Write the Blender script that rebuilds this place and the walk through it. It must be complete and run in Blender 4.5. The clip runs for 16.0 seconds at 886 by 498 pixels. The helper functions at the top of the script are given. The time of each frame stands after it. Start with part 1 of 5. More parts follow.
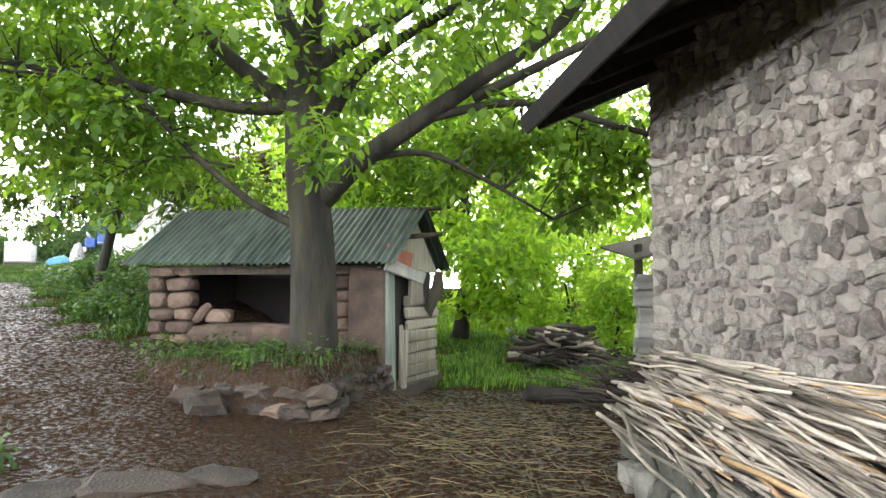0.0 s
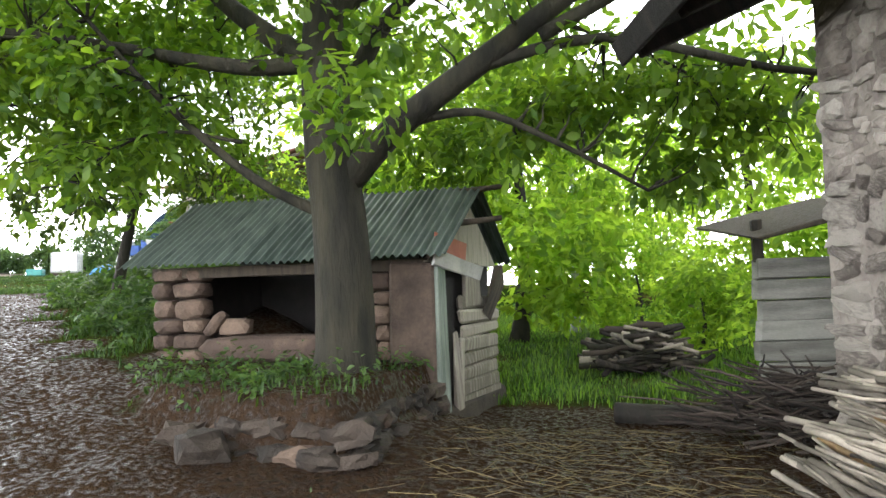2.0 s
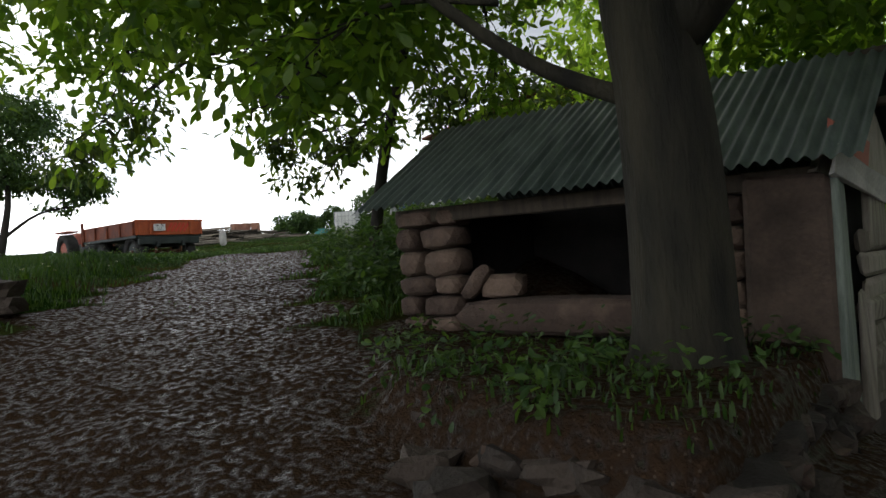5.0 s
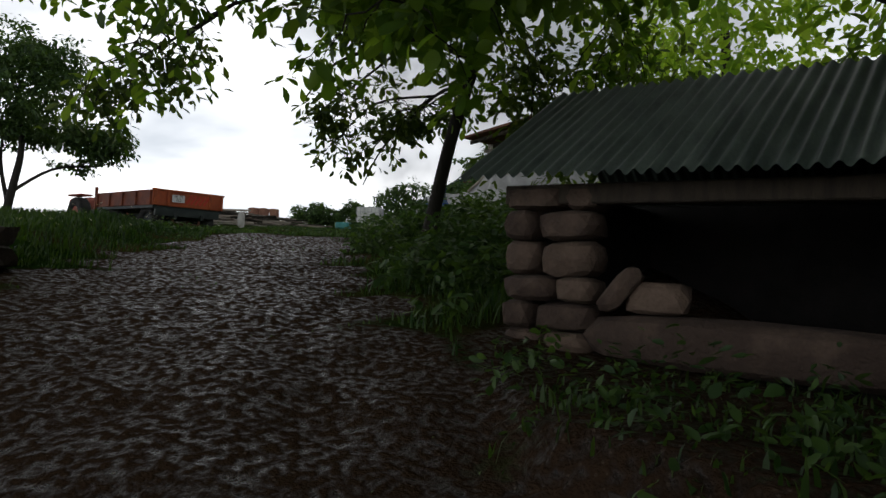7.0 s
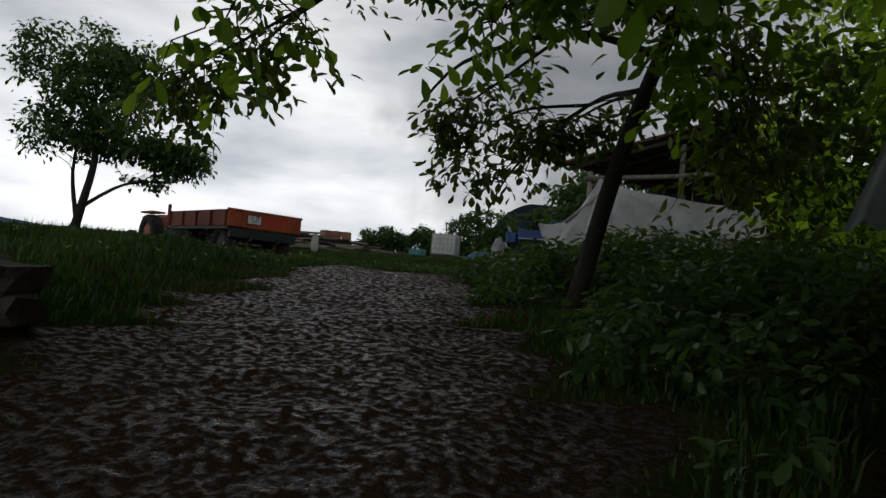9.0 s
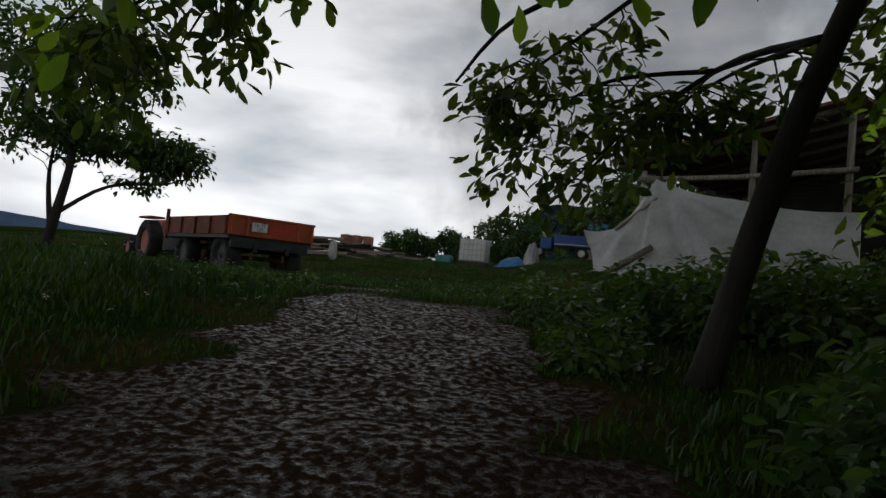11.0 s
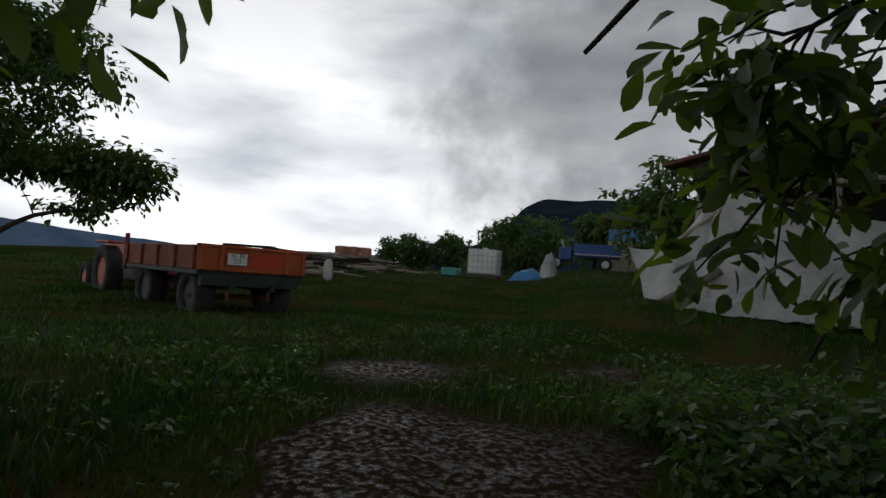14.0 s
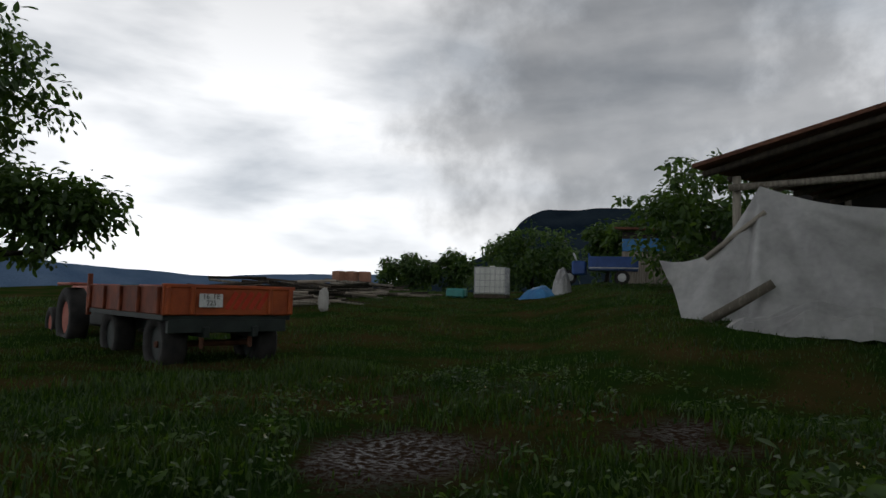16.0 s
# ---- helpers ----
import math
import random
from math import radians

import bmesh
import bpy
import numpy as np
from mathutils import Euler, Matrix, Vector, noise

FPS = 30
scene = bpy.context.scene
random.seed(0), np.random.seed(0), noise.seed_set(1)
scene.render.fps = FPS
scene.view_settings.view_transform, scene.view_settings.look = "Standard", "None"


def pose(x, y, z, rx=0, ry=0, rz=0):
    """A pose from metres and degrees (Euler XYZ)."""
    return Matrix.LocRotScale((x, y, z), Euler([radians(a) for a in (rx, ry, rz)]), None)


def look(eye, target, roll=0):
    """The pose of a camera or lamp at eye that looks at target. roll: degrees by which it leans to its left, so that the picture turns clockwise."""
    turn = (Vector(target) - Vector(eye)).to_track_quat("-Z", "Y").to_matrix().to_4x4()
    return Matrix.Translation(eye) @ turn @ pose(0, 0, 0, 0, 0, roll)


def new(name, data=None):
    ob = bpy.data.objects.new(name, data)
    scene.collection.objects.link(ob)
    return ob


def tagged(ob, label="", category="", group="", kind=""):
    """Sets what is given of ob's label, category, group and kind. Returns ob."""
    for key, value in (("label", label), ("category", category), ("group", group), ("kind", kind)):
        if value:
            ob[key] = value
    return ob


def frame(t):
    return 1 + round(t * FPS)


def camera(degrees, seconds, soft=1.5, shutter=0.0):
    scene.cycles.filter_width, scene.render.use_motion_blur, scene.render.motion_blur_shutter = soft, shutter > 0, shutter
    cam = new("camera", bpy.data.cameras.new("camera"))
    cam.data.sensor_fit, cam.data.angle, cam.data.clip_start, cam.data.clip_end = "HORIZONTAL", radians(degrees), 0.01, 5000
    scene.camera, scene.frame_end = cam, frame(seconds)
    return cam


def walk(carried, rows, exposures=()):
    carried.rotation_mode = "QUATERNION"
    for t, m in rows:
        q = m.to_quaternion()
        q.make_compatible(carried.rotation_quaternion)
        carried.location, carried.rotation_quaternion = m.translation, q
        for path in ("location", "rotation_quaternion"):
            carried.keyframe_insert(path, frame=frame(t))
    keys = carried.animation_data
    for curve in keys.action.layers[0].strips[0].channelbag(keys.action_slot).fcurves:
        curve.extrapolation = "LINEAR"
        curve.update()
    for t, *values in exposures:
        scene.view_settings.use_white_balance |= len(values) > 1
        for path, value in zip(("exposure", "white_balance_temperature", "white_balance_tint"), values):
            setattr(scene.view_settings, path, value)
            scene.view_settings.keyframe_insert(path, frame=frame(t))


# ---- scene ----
cam = camera(66.8, 16.0)
PATH = [
    (0, (0.0, 0.0, 1.54), (-0.199, 1.986, 1.67), 0.1),
    (0.5, (-0.075, 0.452, 1.545), (-0.33, 2.428, 1.711), 1.3),
    (1, (-0.137, 0.866, 1.555), (-0.394, 2.847, 1.659), -2.1),
    (1.5, (-0.195, 1.266, 1.563), (-0.606, 3.216, 1.739), -2.1),
    (2, (-0.314, 1.674, 1.548), (-0.653, 3.641, 1.674), -1.7),
    (2.5, (-0.416, 2.077, 1.528), (-0.811, 4.035, 1.628), -2.8),
    (3, (-0.524, 2.445, 1.523), (-1.108, 4.356, 1.607), -1.1),
    (3.5, (-0.719, 2.801, 1.527), (-1.397, 4.682, 1.53), -3.1),
    (4, (-0.903, 3.161, 1.517), (-1.765, 4.965, 1.558), -3.2),
    (4.2, (-0.974, 3.264, 1.519), (-1.904, 5.034, 1.57), -2.8),
    (4.4, (-1.088, 3.43, 1.518), (-2.075, 5.169, 1.56), -1.4),
    (4.5, (-1.151, 3.503, 1.483), (-2.157, 5.232, 1.478), -2.9),
    (5, (-1.418, 3.835, 1.511), (-2.476, 5.532, 1.524), -3.6),
    (5.2, (-1.528, 3.979, 1.526), (-2.656, 5.631, 1.522), -3.0),
    (7.5, (-3.103, 4.934, 1.355), (-4.204, 6.602, 1.424), 4.4),
    (8, (-3.49, 5.263, 1.442), (-4.711, 6.844, 1.548), 4.8),
    (8.2, (-3.763, 5.316, 1.457), (-4.999, 6.885, 1.563), 5.5),
    (10.5, (-5.913, 7.186, 1.943), (-7.115, 8.781, 2.049), 4.1),
    (11, (-6.331, 7.517, 1.979), (-7.613, 9.048, 2.079), 5.4),
    (11.5, (-6.724, 7.823, 2.127), (-7.958, 9.393, 2.23), 4.8),
    (12, (-7.131, 8.177, 2.261), (-8.432, 9.686, 2.435), 3.1),
    (12.5, (-7.608, 8.456, 2.304), (-8.949, 9.938, 2.382), 4.9),
    (13, (-8.089, 8.781, 2.42), (-9.373, 10.312, 2.502), 3.2),
    (13.5, (-8.438, 9.132, 2.589), (-9.785, 10.609, 2.646), 4.5),
    (14, (-8.739, 9.396, 2.721), (-10.003, 10.944, 2.812), 4.3),
    (14.5, (-9.025, 9.641, 2.775), (-10.292, 11.186, 2.863), 3.0),
    (15, (-9.31, 9.968, 2.878), (-10.665, 11.436, 2.977), 1.5),
    (15.5, (-9.664, 10.325, 2.881), (-11.001, 11.809, 2.989), 3.2),
    (16, (-9.923, 10.655, 2.959), (-11.188, 12.198, 3.097), 1.4),
]
EXPOSURES = ((0, 2.75), (1.5, 2.6), (2.5, 2.35), (3.5, 2.1), (4.2, 1.35), (5, 0.15), (7.3, -0.75), (8.2, -1.1), (10.5, -1.25), (13, -1.15), (16, -1.05))
walk(cam, [(t, look(eye, target, roll)) for t, eye, target, roll in PATH], EXPOSURES)

# ---------- world, sun, exposure ----------
world = bpy.data.worlds.new("world")
scene.world = world
world.use_nodes = True
wn, wl = world.node_tree.nodes, world.node_tree.links
bg = wn["Background"]
sky = wn.new("ShaderNodeTexSky")
sky.sky_type, sky.sun_disc = "NISHITA", False
sky.sun_elevation, sky.sun_rotation = radians(35), radians(-40)
tc = wn.new("ShaderNodeTexCoord")
mp = wn.new("ShaderNodeMapping")
mp.inputs["Scale"].default_value = (1.6, 1.6, 5.5)
n1 = wn.new("ShaderNodeTexNoise")
n1.inputs["Scale"].default_value, n1.inputs["Detail"].default_value, n1.inputs["Distortion"].default_value = 1.9, 10, 0.15
cr = wn.new("ShaderNodeValToRGB")
for e, (p, c) in zip(cr.color_ramp.elements, ((0.33, (0.78, 0.84, 0.92, 1)), (0.62, (1.7, 1.72, 1.76, 1)))):
    e.position, e.color = p, c
wl.new(tc.outputs["Generated"], mp.inputs["Vector"])
wl.new(mp.outputs["Vector"], n1.inputs["Vector"])
wl.new(n1.outputs["Fac"], cr.inputs["Fac"])
# a heavy rain cloud hanging over the mountain, and thick cover overhead
def wmath(op, a, b, c=None):
    m = wn.new("ShaderNodeMath")
    m.operation = op
    for i, q in enumerate((a, b, c)):
        if q is None:
            continue
        if isinstance(q, (int, float)):
            m.inputs[i].default_value = q
        else:
            wl.new(q, m.inputs[i])
    return m.outputs[0]


def wrange(src, a, b, c, d):
    m = wn.new("ShaderNodeMapRange")
    m.interpolation_type = "SMOOTHSTEP"
    for nm, q in (("From Min", a), ("From Max", b), ("To Min", c), ("To Max", d)):
        m.inputs[nm].default_value = q
    wl.new(src, m.inputs["Value"])
    return m.outputs["Result"]


n2 = wn.new("ShaderNodeTexNoise")
n2.inputs["Scale"].default_value, n2.inputs["Detail"].default_value, n2.inputs["Roughness"].default_value = 7.0, 8, 0.55
wl.new(tc.outputs["Generated"], n2.inputs["Vector"])
dot = wn.new("ShaderNodeVectorMath")
dot.operation = "DOT_PRODUCT"
dot.inputs[1].default_value = Vector((-0.36, 0.88, 0.3)).normalized()
wl.new(tc.outputs["Generated"], dot.inputs[0])
billow = wmath("MULTIPLY_ADD", n2.outputs["Fac"], 0.16, dot.outputs["Value"])
billow = wmath("MULTIPLY_ADD", n1.outputs["Fac"], 0.1, billow)
heavy = wmath("MULTIPLY", wrange(billow, 1.05, 1.12, 0, 0.68), wmath("MULTIPLY_ADD", n2.outputs["Fac"], 0.5, 0.72))
dark = wn.new("ShaderNodeMixRGB")
dark.inputs["Color2"].default_value = (0.15, 0.165, 0.185, 1)
wl.new(heavy, dark.inputs["Fac"])
sep = wn.new("ShaderNodeSeparateXYZ")
wl.new(tc.outputs["Generated"], sep.inputs[0])
cover = wn.new("ShaderNodeMixRGB")
cover.blend_type = "MULTIPLY"
cover.inputs["Fac"].default_value = 1
wl.new(cr.outputs["Color"], cover.inputs["Color1"])
wl.new(wrange(sep.outputs["Z"], 0.02, 0.85, 1.25, 0.17), cover.inputs["Color2"])
wl.new(cover.outputs["Color"], dark.inputs["Color1"])
sc = wn.new("ShaderNodeMixRGB")
sc.blend_type = "MULTIPLY"
sc.inputs["Fac"].default_value = 1
sc.inputs["Color2"].default_value = (13, 13, 13, 1)
wl.new(dark.outputs["Color"], sc.inputs["Color1"])
mx = wn.new("ShaderNodeMixRGB")
mx.inputs["Fac"].default_value = 0.95
wl.new(sky.outputs["Color"], mx.inputs["Color1"])
wl.new(sc.outputs["Color"], mx.inputs["Color2"])
wl.new(mx.outputs["Color"], bg.inputs["Color"])
bg.inputs["Strength"].default_value = 0.1
sun = new("sun", bpy.data.lights.new("sun", "SUN"))
sun.data.energy, sun.data.angle, sun.data.color = 0.3, radians(25), (1, 0.96, 0.9)
sun.matrix_world = look((-30, 36, 40), (0, 0, 0))


# ---------- materials ----------
def mat(name, c1, c2, scale=8.0, rough=0.85, bump=0.3, fine=60.0, metal=0.0, detail=6, stretch=(1, 1, 1), rnd=0.0, trans=0.0, spec=0.4, wet=0.0):
    m = bpy.data.materials.new(name)
    m.use_nodes = True
    n, l = m.node_tree.nodes, m.node_tree.links
    b = n["Principled BSDF"]
    b.inputs["Roughness"].default_value, b.inputs["Metallic"].default_value, b.inputs["Specular IOR Level"].default_value = rough, metal, spec
    co, mpn = n.new("ShaderNodeTexCoord"), n.new("ShaderNodeMapping")
    mpn.inputs["Scale"].default_value = stretch
    l.new(co.outputs["Object"], mpn.inputs["Vector"])
    a, f = n.new("ShaderNodeTexNoise"), n.new("ShaderNodeTexNoise")
    a.inputs["Scale"].default_value, a.inputs["Detail"].default_value = scale, detail
    f.inputs["Scale"].default_value, f.inputs["Detail"].default_value = fine, 4
    l.new(mpn.outputs[0], a.inputs["Vector"])
    l.new(mpn.outputs[0], f.inputs["Vector"])
    r = n.new("ShaderNodeValToRGB")
    r.color_ramp.elements[0].position, r.color_ramp.elements[1].position = 0.32, 0.68
    r.color_ramp.elements[0].color, r.color_ramp.elements[1].color = (*c1, 1), (*c2, 1)
    fac = a.outputs["Fac"]
    if rnd:
        ob, ge = n.new("ShaderNodeObjectInfo"), n.new("ShaderNodeNewGeometry")
        s1, s2 = n.new("ShaderNodeMath"), n.new("ShaderNodeMath")
        s1.operation, s2.operation = "ADD", "MULTIPLY_ADD"
        l.new(ob.outputs["Random"], s1.inputs[0])
        l.new(ge.outputs["Random Per Island"], s1.inputs[1])
        fr = n.new("ShaderNodeMath")
        fr.operation = "FRACT"
        l.new(s1.outputs[0], fr.inputs[0])
        l.new(fr.outputs[0], s2.inputs[0])
        s2.inputs[1].default_value = rnd
        sub = n.new("ShaderNodeMath")
        sub.operation = "SUBTRACT"
        l.new(a.outputs["Fac"], sub.inputs[0])
        sub.inputs[1].default_value = rnd / 2
        l.new(sub.outputs[0], s2.inputs[2])
        fac = s2.outputs[0]
    l.new(fac, r.inputs["Fac"])
    dirt = n.new("ShaderNodeMixRGB")
    dirt.blend_type = "MULTIPLY"
    dirt.inputs["Fac"].default_value = 0.45
    l.new(r.outputs["Color"], dirt.inputs["Color1"])
    l.new(f.outputs["Fac"], dirt.inputs["Color2"])
    l.new(dirt.outputs["Color"], b.inputs["Base Color"])
    if bump:
        bp = n.new("ShaderNodeBump")
        bp.inputs["Strength"].default_value, bp.inputs["Distance"].default_value = bump, 0.02
        l.new(f.outputs["Fac"], bp.inputs["Height"])
        l.new(bp.outputs["Normal"], b.inputs["Normal"])
    if trans:
        t = n.new("ShaderNodeBsdfTranslucent")
        mixs = n.new("ShaderNodeMixShader")
        mixs.inputs[0].default_value = trans
        g = n.new("ShaderNodeMixRGB")
        g.blend_type = "MULTIPLY"
        g.inputs["Fac"].default_value = 1.0
        g.inputs["Color2"].default_value = (2.0, 1.9, 0.7, 1) if c1[1] > c1[0] else (1.1, 1.1, 1.1, 1)
        l.new(r.outputs["Color"], g.inputs["Color1"])
        l.new(g.outputs["Color"], t.inputs["Color"])
        l.new(b.outputs[0], mixs.inputs[1])
        l.new(t.outputs[0], mixs.inputs[2])
        l.new(mixs.outputs[0], n["Material Output"].inputs["Surface"])
    return m


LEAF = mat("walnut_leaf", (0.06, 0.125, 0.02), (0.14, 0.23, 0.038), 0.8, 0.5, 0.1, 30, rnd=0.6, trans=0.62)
# walnut leaf darkened in colour for foliage hanging in silhouette
LEAF_SHADE = mat("shaded_walnut_leaf", (0.035, 0.07, 0.015), (0.085, 0.13, 0.028), 0.8, 0.5, 0.1, 30, rnd=0.7, trans=0.45)
LEAF_DARK = mat("bush_leaf", (0.03, 0.07, 0.02), (0.07, 0.13, 0.03), 0.8, 0.5, 0.1, 30, rnd=0.5, trans=0.35)
# light green leaf, its colour raised further to look sunlit
LEAF_SUNLIT = mat("sunlit_spring_leaf", (0.12, 0.22, 0.035), (0.25, 0.36, 0.08), 0.4, 0.5, 0.1, 30, rnd=0.5, trans=0.72)
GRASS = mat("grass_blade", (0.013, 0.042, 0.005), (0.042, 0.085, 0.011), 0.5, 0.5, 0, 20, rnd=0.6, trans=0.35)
BARK = mat("bark", (0.009, 0.008, 0.005), (0.038, 0.033, 0.02), 6, 0.95, 1.0, 30, stretch=(1, 1, 0.25))
BARK_DARK = mat("wet_bark", (0.012, 0.01, 0.008), (0.035, 0.03, 0.022), 6, 0.9, 0.8, 30, stretch=(1, 1, 0.25))
BIRCH = mat("pale_bark", (0.3, 0.3, 0.27), (0.7, 0.7, 0.66), 5, 0.8, 0.4, 30, stretch=(1, 1, 3))
STONE = mat("field_stone", (0.15, 0.125, 0.105), (0.36, 0.32, 0.275), 7, 0.9, 0.9, 40, rnd=0.5)
MORTAR = mat("lime_mortar", (0.16, 0.135, 0.115), (0.28, 0.245, 0.21), 5, 0.95, 0.9, 35)
STONE_RED = mat("reddish_stone", (0.065, 0.042, 0.031), (0.175, 0.12, 0.087), 4, 0.9, 0.7, 40, rnd=0.6)
STONE_DARK = mat("mossy_stone", (0.017, 0.013, 0.0095), (0.058, 0.042, 0.031), 4, 0.85, 0.8, 40, rnd=0.6)
BLOCK = mat("cinder_block", (0.24, 0.24, 0.22), (0.38, 0.38, 0.35), 5, 0.95, 0.6, 60, rnd=0.4)
IRON = mat("weathered_corrugated_iron", (0.035, 0.052, 0.048), (0.12, 0.15, 0.136), 3, 0.5, 0.15, 30, metal=0.35, stretch=(3, 0.6, 1), rnd=0.3)
RUST = mat("rusty_iron", (0.10, 0.04, 0.025), (0.22, 0.10, 0.06), 6, 0.8, 0.4, 40, metal=0.3)
PLANK = mat("grey_plank", (0.16, 0.14, 0.11), (0.40, 0.36, 0.30), 3, 0.9, 0.6, 40, stretch=(6, 6, 0.7), rnd=0.5)
PLANK_D = mat("dark_timber", (0.03, 0.025, 0.02), (0.09, 0.07, 0.05), 3, 0.9, 0.6, 40, stretch=(5, 5, 0.7), rnd=0.4)
MINT = mat("flaked_mint_paint", (0.12, 0.15, 0.125), (0.28, 0.32, 0.27), 4, 0.8, 0.5, 40, stretch=(4, 4, 0.6))
STICK = mat("peeled_stick", (0.13, 0.11, 0.085), (0.42, 0.36, 0.29), 3, 0.85, 0.4, 40, rnd=0.8)
EARTH = mat("daubed_earth_render", (0.045, 0.032, 0.024), (0.13, 0.092, 0.07), 3, 0.95, 0.8, 35)
# even near-black brown for all eave parts, darker than dark_timber
EAVE = mat("near_black_eave_timber", (0.010, 0.008, 0.006), (0.035, 0.027, 0.02), 3, 0.95, 0.6, 40, stretch=(5, 5, 0.7), rnd=0.4)
# copy of the grass with sunlight brightened into its colour
GRASS_SUNLIT = mat("sunlit_grass_blade", (0.05, 0.12, 0.015), (0.12, 0.22, 0.035), 0.5, 0.5, 0, 20, rnd=0.6, trans=0.45)
LEDGE = mat("mossy_grey_block", (0.05, 0.052, 0.038), (0.16, 0.15, 0.125), 4, 0.95, 0.8, 30, rnd=0.5)
BOARDED = mat("grey_board_marked_concrete", (0.15, 0.145, 0.125), (0.34, 0.33, 0.29), 2.5, 0.95, 0.6, 40, stretch=(0.6, 1, 4), rnd=0.35)
STRAW = mat("wet_straw", (0.06, 0.045, 0.02), (0.17, 0.13, 0.055), 4, 0.8, 0, 40, rnd=0.6)
FLOWER = mat("small_petals", (0.6, 0.5, 0.2), (0.8, 0.78, 0.6), 4, 0.7, 0, 40, rnd=0.8)
CHEVRON = mat("reflective_red_strip", (0.45, 0.03, 0.015), (0.6, 0.05, 0.02), 4, 0.35, 0.05, 40)
CUT = mat("cut_wood", (0.35, 0.22, 0.11), (0.55, 0.38, 0.2), 8, 0.85, 0.3, 50)
BRUSH = mat("dark_twig", (0.018, 0.013, 0.011), (0.06, 0.044, 0.034), 5, 0.9, 0.3, 40, rnd=0.6)
CLOTH = mat("off_white_cloth", (0.42, 0.41, 0.38), (0.62, 0.60, 0.56), 3, 0.9, 0.2, 50)
REDCLOTH = mat("faded_red_plastic", (0.38, 0.10, 0.07), (0.50, 0.17, 0.12), 3, 0.7, 0.2, 40)
ORANGE = mat("worn_orange_paint", (0.26, 0.045, 0.012), (0.48, 0.10, 0.02), 2.5, 0.55, 0.15, 50)
ORANGE_D = mat("rusted_orange_paint", (0.12, 0.03, 0.015), (0.30, 0.065, 0.02), 3, 0.7, 0.3, 40)
CHASSIS = mat("dark_green_chassis", (0.008, 0.014, 0.013), (0.022, 0.034, 0.03), 4, 0.6, 0.2, 40)
TYRE = mat("tyre_rubber", (0.012, 0.012, 0.012), (0.035, 0.033, 0.03), 5, 0.85, 0.4, 60)
PLATE = mat("white_plate", (0.62, 0.63, 0.62), (0.78, 0.78, 0.77), 6, 0.5, 0.05, 40)
INK = mat("black_print", (0.01, 0.01, 0.01), (0.02, 0.02, 0.02), 6, 0.6, 0, 40)
IBCW = mat("milky_tank_plastic", (0.62, 0.64, 0.58), (0.80, 0.81, 0.76), 2, 0.5, 0.05, 30)
STEEL = mat("galvanised_steel", (0.35, 0.36, 0.36), (0.55, 0.56, 0.56), 5, 0.45, 0.1, 50, metal=0.7)
BLUE = mat("blue_paint", (0.015, 0.06, 0.22), (0.03, 0.10, 0.34), 3, 0.5, 0.1, 40)
BLUET = mat("blue_tarpaulin", (0.03, 0.16, 0.38), (0.06, 0.26, 0.52), 2, 0.5, 0.3, 20)
GREEN = mat("turquoise_plastic", (0.03, 0.20, 0.18), (0.06, 0.30, 0.27), 3, 0.5, 0.1, 40)
TENT = mat("translucent_sheeting", (0.34, 0.34, 0.33), (0.55, 0.55, 0.54), 1.2, 0.3, 0.3, 9, trans=0.18)
BRICKM = mat("old_brick", (0.22, 0.10, 0.07), (0.36, 0.18, 0.12), 5, 0.9, 0.5, 40, rnd=0.5)
# blue distance haze is mixed into the base colours of mountain and hills
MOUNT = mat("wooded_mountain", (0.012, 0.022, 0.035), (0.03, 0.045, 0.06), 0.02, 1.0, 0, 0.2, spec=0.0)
MOUNTF = mat("haze_tinted_far_hills", (0.09, 0.15, 0.25), (0.14, 0.21, 0.32), 0.01, 1.0, 0, 0.2, spec=0.0)
# shade of enclosed spaces, given as a near-black base colour
INSIDE_SHADE = mat("shade_dark_inside", (0.012, 0.011, 0.01), (0.03, 0.027, 0.025), 4, 0.95, 0.3, 40)


